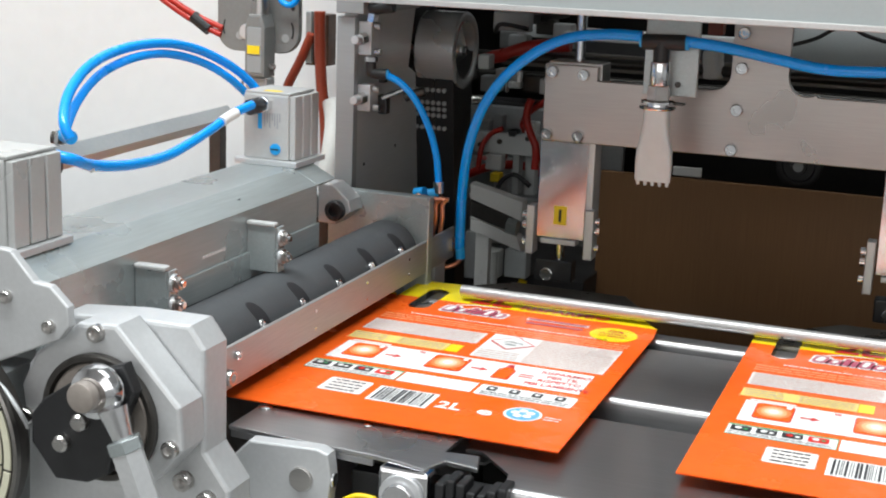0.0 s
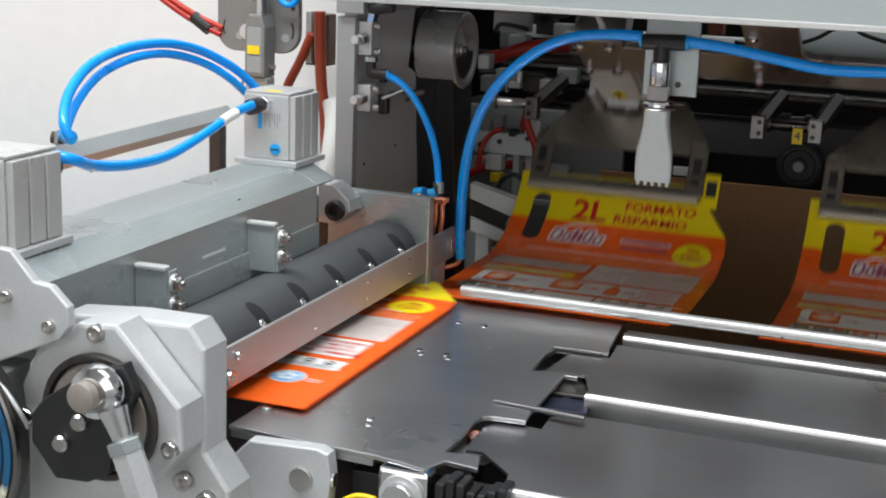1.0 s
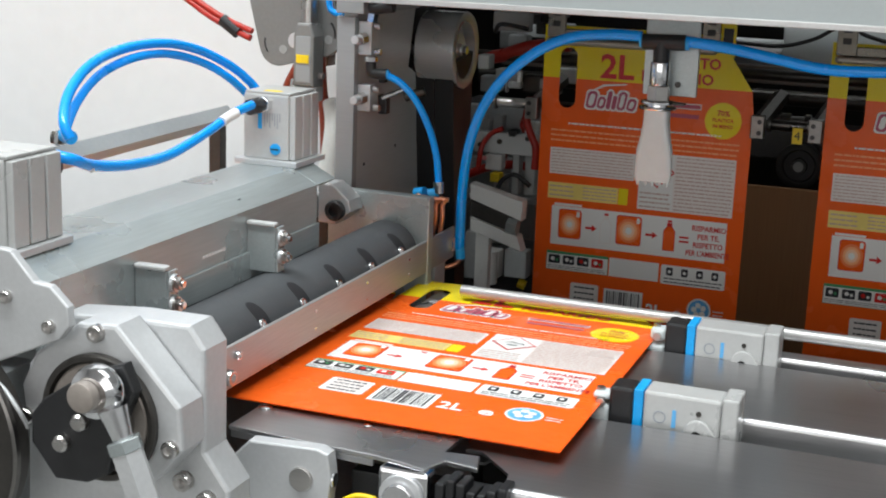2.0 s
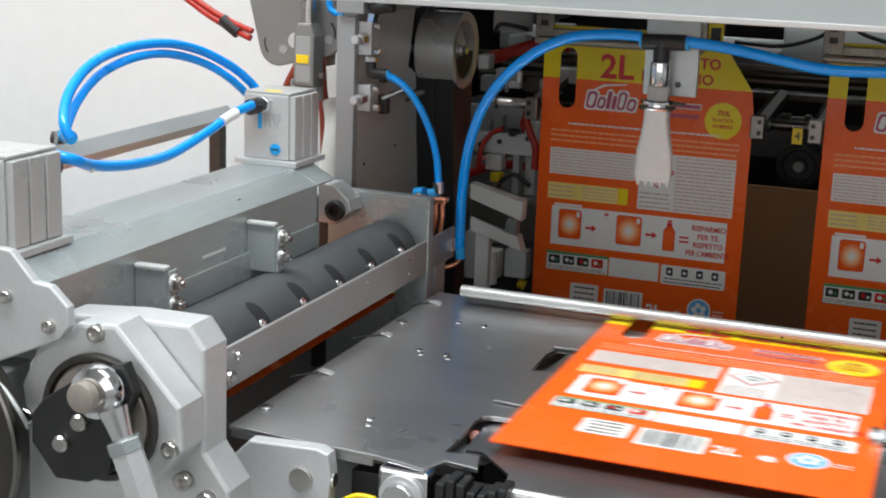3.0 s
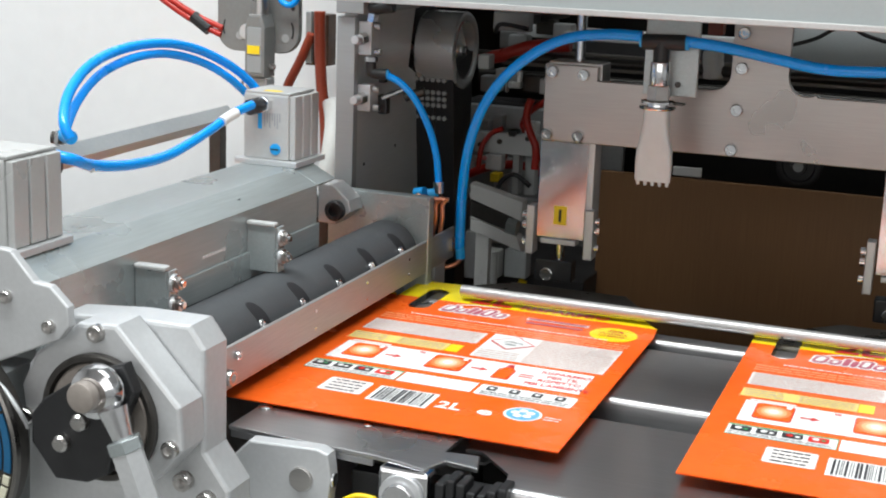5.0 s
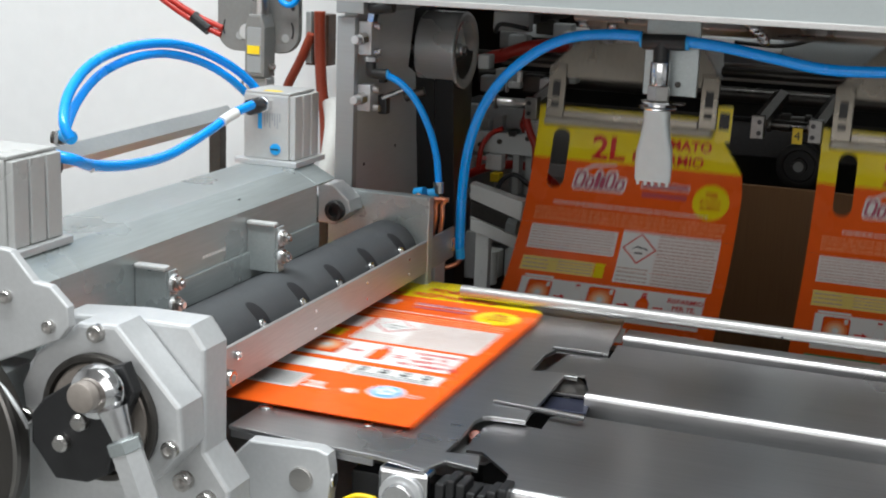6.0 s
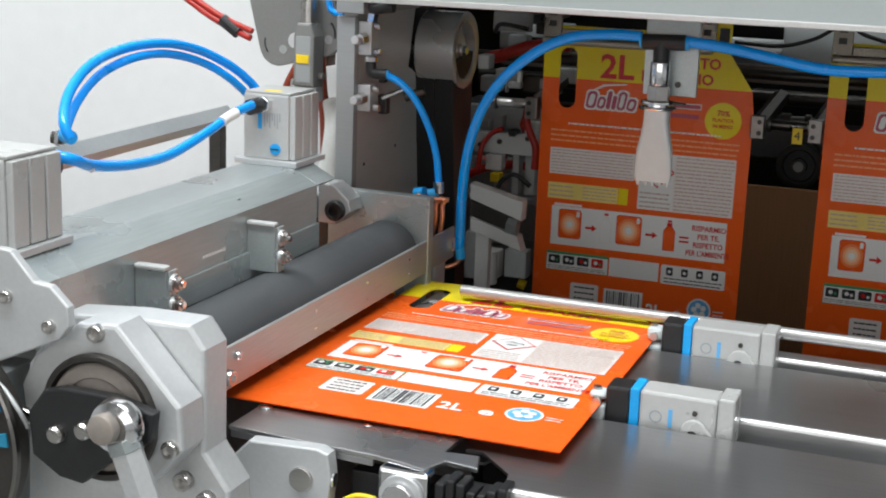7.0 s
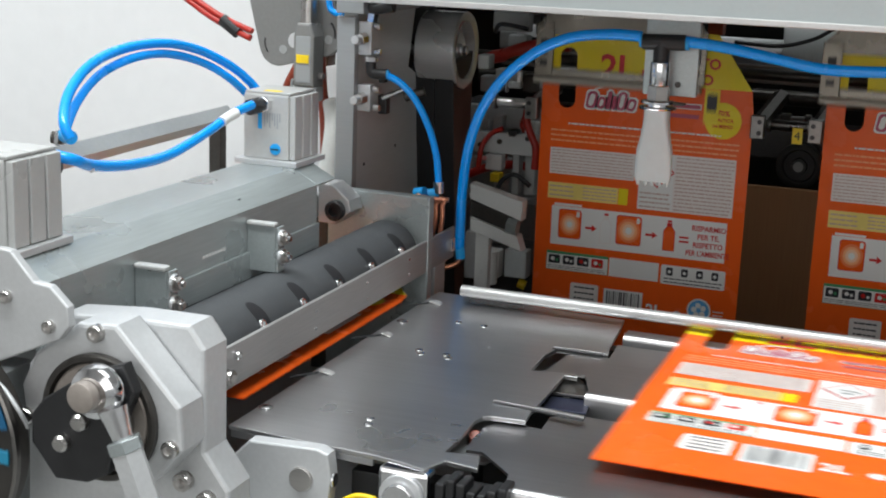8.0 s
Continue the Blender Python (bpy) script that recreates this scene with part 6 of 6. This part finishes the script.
def pouch_curve(t):
    """Place (y, z) and tilt of each section while the pouch hangs on the arm, t within the lift."""
    turn, py, pz = between(LIFT, t)
    a = radians(turn)
    jy, jz = -0.072, -0.1785 + frame_rise(t)
    y, z = py + jy * math.cos(a) - jz * math.sin(a), pz + jy * math.sin(a) + jz * math.cos(a)
    end = radians(between([(1.1, 0), (1.2, 12), (1.3, 40), (1.4, 66), (1.5, 82), (1.6, 88), (1.7, 90)], t)[0])
    y += between([(0.28, 0.0), (0.4, 0.03), (0.5, 0.02), (0.6, 0.01), (0.8, 0.006), (1.0, 0.0)], t)[0]
    sag = between([(0.3, 0.0), (0.5, 0.006), (0.6, 0.012), (0.8, 0.018), (1.0, 0.012), (1.2, 0.0)], t)[0]
    height = max(z - FILM, 0.0) + sag
    length = TOP - BOTTOM
    reach = length if end > 0 else min(length, max(0.03, height * a / max(1 - math.cos(a), 1e-4)))
    step = length / SECTIONS
    line = [Vector((y, z))]
    for k in range(SECTIONS):
        tilt = a + (end - a) * min((k + 0.5) * step / reach, 1)
        y -= math.cos(tilt) * step
        z -= math.sin(tilt) * step
        over = min(max((y - 0.02) / 0.09, 0), 1)
        free = min(max((t - 1.15) / 0.15, 0), 1)
        line.append(Vector((y, max(z, FILM - sag * over - free))))
    out = []
    for p, q in zip(line, line[1:]):
        c = (p + q) / 2
        out.append((c.x, c.y, math.degrees(math.atan2(p.y - q.y, p.x - q.x))))
    return out


# film advance of one pouch width, and the pull to the second place
FEED = [(0.7, 0.0), (0.8, 0.01), (0.9, 0.028), (1.0, 0.0523), (1.1, 0.088), (1.2, 0.125), (1.3, 0.165), (1.4, 0.195), (1.5, 0.213), (1.6, 0.22)]
PULL = [(2.3, 0.001), (2.4, 0.0155), (2.5, 0.037), (2.6, 0.06), (2.7, 0.0865), (2.8, 0.116), (2.9, 0.146), (3.0, 0.177), (3.1, 0.208), (3.2, 0.24), (3.3, 0.264), (3.4, 0.281), (3.5, 0.2885), (3.6, 0.29)]
LEAVE = [(3.8, 0), (3.9, -0.02), (4.0, -0.065), (4.1, -0.125), (4.2, -0.195), (4.3, -0.29), (4.4, -0.39), (4.5, -0.47), (4.6, -0.545), (4.7, -0.6), (4.8, -0.63)]


def times(*marks):
    """Tenths of a second in the stretches given, with the clip's start and end."""
    out = {0.0, 8.0}
    for a, b in marks:
        k = a
        while k < b + 1e-6:
            if 0 <= k <= 8:
                out.add(round(k, 2))
            k += 0.1
    return sorted(out)


def fed(t, lag):
    """How far the film has come forward at t for a pouch that enters with the advance at lag."""
    x = -WIDE
    k = 0
    while lag - HALF * k > -HALF:
        x -= WIDE if k else 0
        k += 1
    x = -WIDE * k
    for j in range(k):
        x += between(FEED, t - lag + HALF * (k - 1 - j))[0]
    return x


def motions():
    stretches = [(0.2, 1.7), (2.8, 4.2), (5.0, 6.5), (7.6, 8.0)]
    rows = []
    for t in times(*stretches):
        turn, y, z = arm_state(t)
        rows.append((t, pose(arm_aside(t), y, z, turn)))
    walk(arm, rows)
    for ob in frames:
        walk(ob, [(t, pose(0, 0, frame_rise(lift_time(t)))) for t in times(*stretches)])

    # the offcut stands at the pouch corner until the jaws open, then hangs from the jaw
    def hang(t):
        u = between([(0.0, 1.0), (3.0, 1.0), (3.3, 0.0), (4.2, 0.0), (4.4, 1.0), (4.8, 1.0)], t % CYCLE)[0]
        return pose(0.01 - 0.002 * u, 0.038 * u, 0)

    for ob in offcuts:
        walk(ob, [(t, hang(t)) for t in times((2.9, 3.4), (4.1, 4.5), (7.7, 8.0))])

    def lift(pouch, start):
        pieces = pouch[1]
        ts = times((start + 0.2, start + 1.7))
        states = {}
        for t in ts:
            c = min(max(t - start, 0.0), 1.7)
            states[t] = pouch_curve(c) if c > 0.28 else [(v, FILM, 0.0) for _, v in SECTION_MESHES]
        for k, ob in enumerate(pieces):
            walk(ob, [(t, pose(0, states[t][k][0], states[t][k][1], states[t][k][2])) for t in ts])

    lift(pouch_a1, 0.0)
    lift(pouch_a2, 0.0)
    lift(pouch_b1, CYCLE)
    lift(pouch_b2, CYCLE)

    def shift(t, start):
        return between([(0.4, 0.0), (1.4, 0.005)], t - start)[0] + between(LEAVE, t - start)[0]

    ts = times((0.3, 1.5), (3.7, 4.9))
    walk(pouch_a1[0], [(t, pose(shift(t, 0), 0, 0)) for t in ts])
    walk(pouch_a2[0], [(t, pose(PITCH + shift(t, 0), 0, 0)) for t in ts])
    ts = times((0.7, 1.7), (2.2, 3.7), (5.1, 6.3))
    walk(pouch_b2[0], [(t, pose(fed(t, 0.0) + between(PULL, t)[0] + shift(t, CYCLE), 0, 0)) for t in ts])
    ts = times((0.6, 1.7), (3.0, 4.1), (5.1, 6.3))
    walk(pouch_b1[0], [(t, pose(fed(t, HALF) + shift(t, CYCLE), 0, 0)) for t in ts])
    ts = times((0.6, 1.7), (3.0, 4.1), (5.4, 6.5), (7.0, 8.0))
    walk(pouch_c2[0], [(t, pose(fed(t, CYCLE) + between(PULL, t - CYCLE)[0], 0, 0)) for t in ts])
    ts = times((0.6, 1.7), (3.0, 4.1), (5.4, 6.5), (7.8, 8.0))
    walk(pouch_c1[0], [(t, pose(fed(t, CYCLE + HALF), 0, 0)) for t in ts])

    # clamps leave with the hanging pouches and come back empty
    def clamp_x(t):
        c = t % CYCLE
        out = between(LEAVE, c)[0] if c > 3.0 else 0
        return out if c > 3.0 else between([(0.0, -0.63), (0.1, -0.58), (0.3, -0.25), (0.5, -0.03), (0.6, 0)], c)[0]

    ts = times((0.0, 0.7), (3.7, 5.5))
    for ob in clamps + [tag_spindle]:
        x = ob.matrix_basis.translation.x
        walk(ob, [(t, pose(x + clamp_x(t), 0, 0)) for t in ts])

    # pull grippers
    reach = [(1.3, 0.33), (1.5, 0.3), (1.6, 0.26), (1.7, 0.18), (1.8, 0.095), (1.9, 0.018), (2.0, 0.003), (2.1, 0.0), (2.3, 0.001)] + [(t, x) for t, x in PULL[1:]] + [(3.9, 0.33)]
    ts = times((1.3, 3.9), (6.1, 8.0))
    for ob in pullers:
        walk(ob, [(t, pose(between(reach, t % CYCLE)[0], 0, 0)) for t in ts])

    # the belt joint climbs to the pulley
    climb = [(0.0, 0.0), (0.1, 0.005), (0.2, 0.01), (0.3, 0.0178), (0.4, 0.025), (0.5, 0.0315), (0.6, 0.04), (0.8, 0.058), (4.7, 0.058), (4.8, 0.0)]

    def joint(t):
        u = between(climb, t % CYCLE)[0]
        return pose(0, -0.1226 * u + max(0.0, u - 0.035) * 1.6, u)

    walk(studs, [(t, joint(t)) for t in times((0.0, 0.9), (4.6, 5.7))])

    # roller and crank nod once for each cut
    def nod(t):
        return between([(-0.1, 0), (0.0, 34), (0.1, 0)], (t - 2.2 + 1.2) % HALF - 1.2)[0]

    ts = times((2.0, 2.4), (4.4, 4.8), (6.8, 7.2))
    walk(feed, [(t, pose(AX, 0, AZ, 0, nod(t) * 1.6, 0)) for t in ts])
    walk(lever, [(t, pose(lever_at[0], -0.438, lever_at[1], 0, nod(t), 0)) for t in ts])

    # the roll turns with each film advance
    rows = []
    for t in times((0.7, 1.6), (3.1, 4.0), (5.5, 6.4), (7.9, 8.0)):
        way = sum(between(FEED, t - HALF * k)[0] for k in range(4))
        rows.append((t, pose(*roll.matrix_basis.translation, 0, way * 909, 0)))
    walk(roll, rows)

    # the valve plate slides to the side while the pouch is pulled
    home = mover.matrix_basis.translation.copy()
    slide = [(1.8, 0), (1.9, 0.028), (2.0, 0.0525), (3.45, 0.0525), (3.5, 0.05), (3.6, 0.0275), (3.7, 0.0022), (3.8, 0)]
    ts = times((1.7, 2.1), (3.3, 3.9), (6.5, 6.9))

    def moved(t):
        return between(slide, t % CYCLE)[0]

    walk(mover, [(t, pose(home.x + moved(t), home.y, home.z - 0.1 * moved(t))) for t in ts])
    walk(mover_plate, [(t, pose(-0.12 * moved(t), 0, 0, 0, -270 * moved(t), 0)) for t in ts])
    for ob in mover_hoses:
        walk(ob, [(t, pose(-0.38 * moved(t), 0, 0.004 if moved(t) > 0.03 else 0)) for t in ts])


motions()
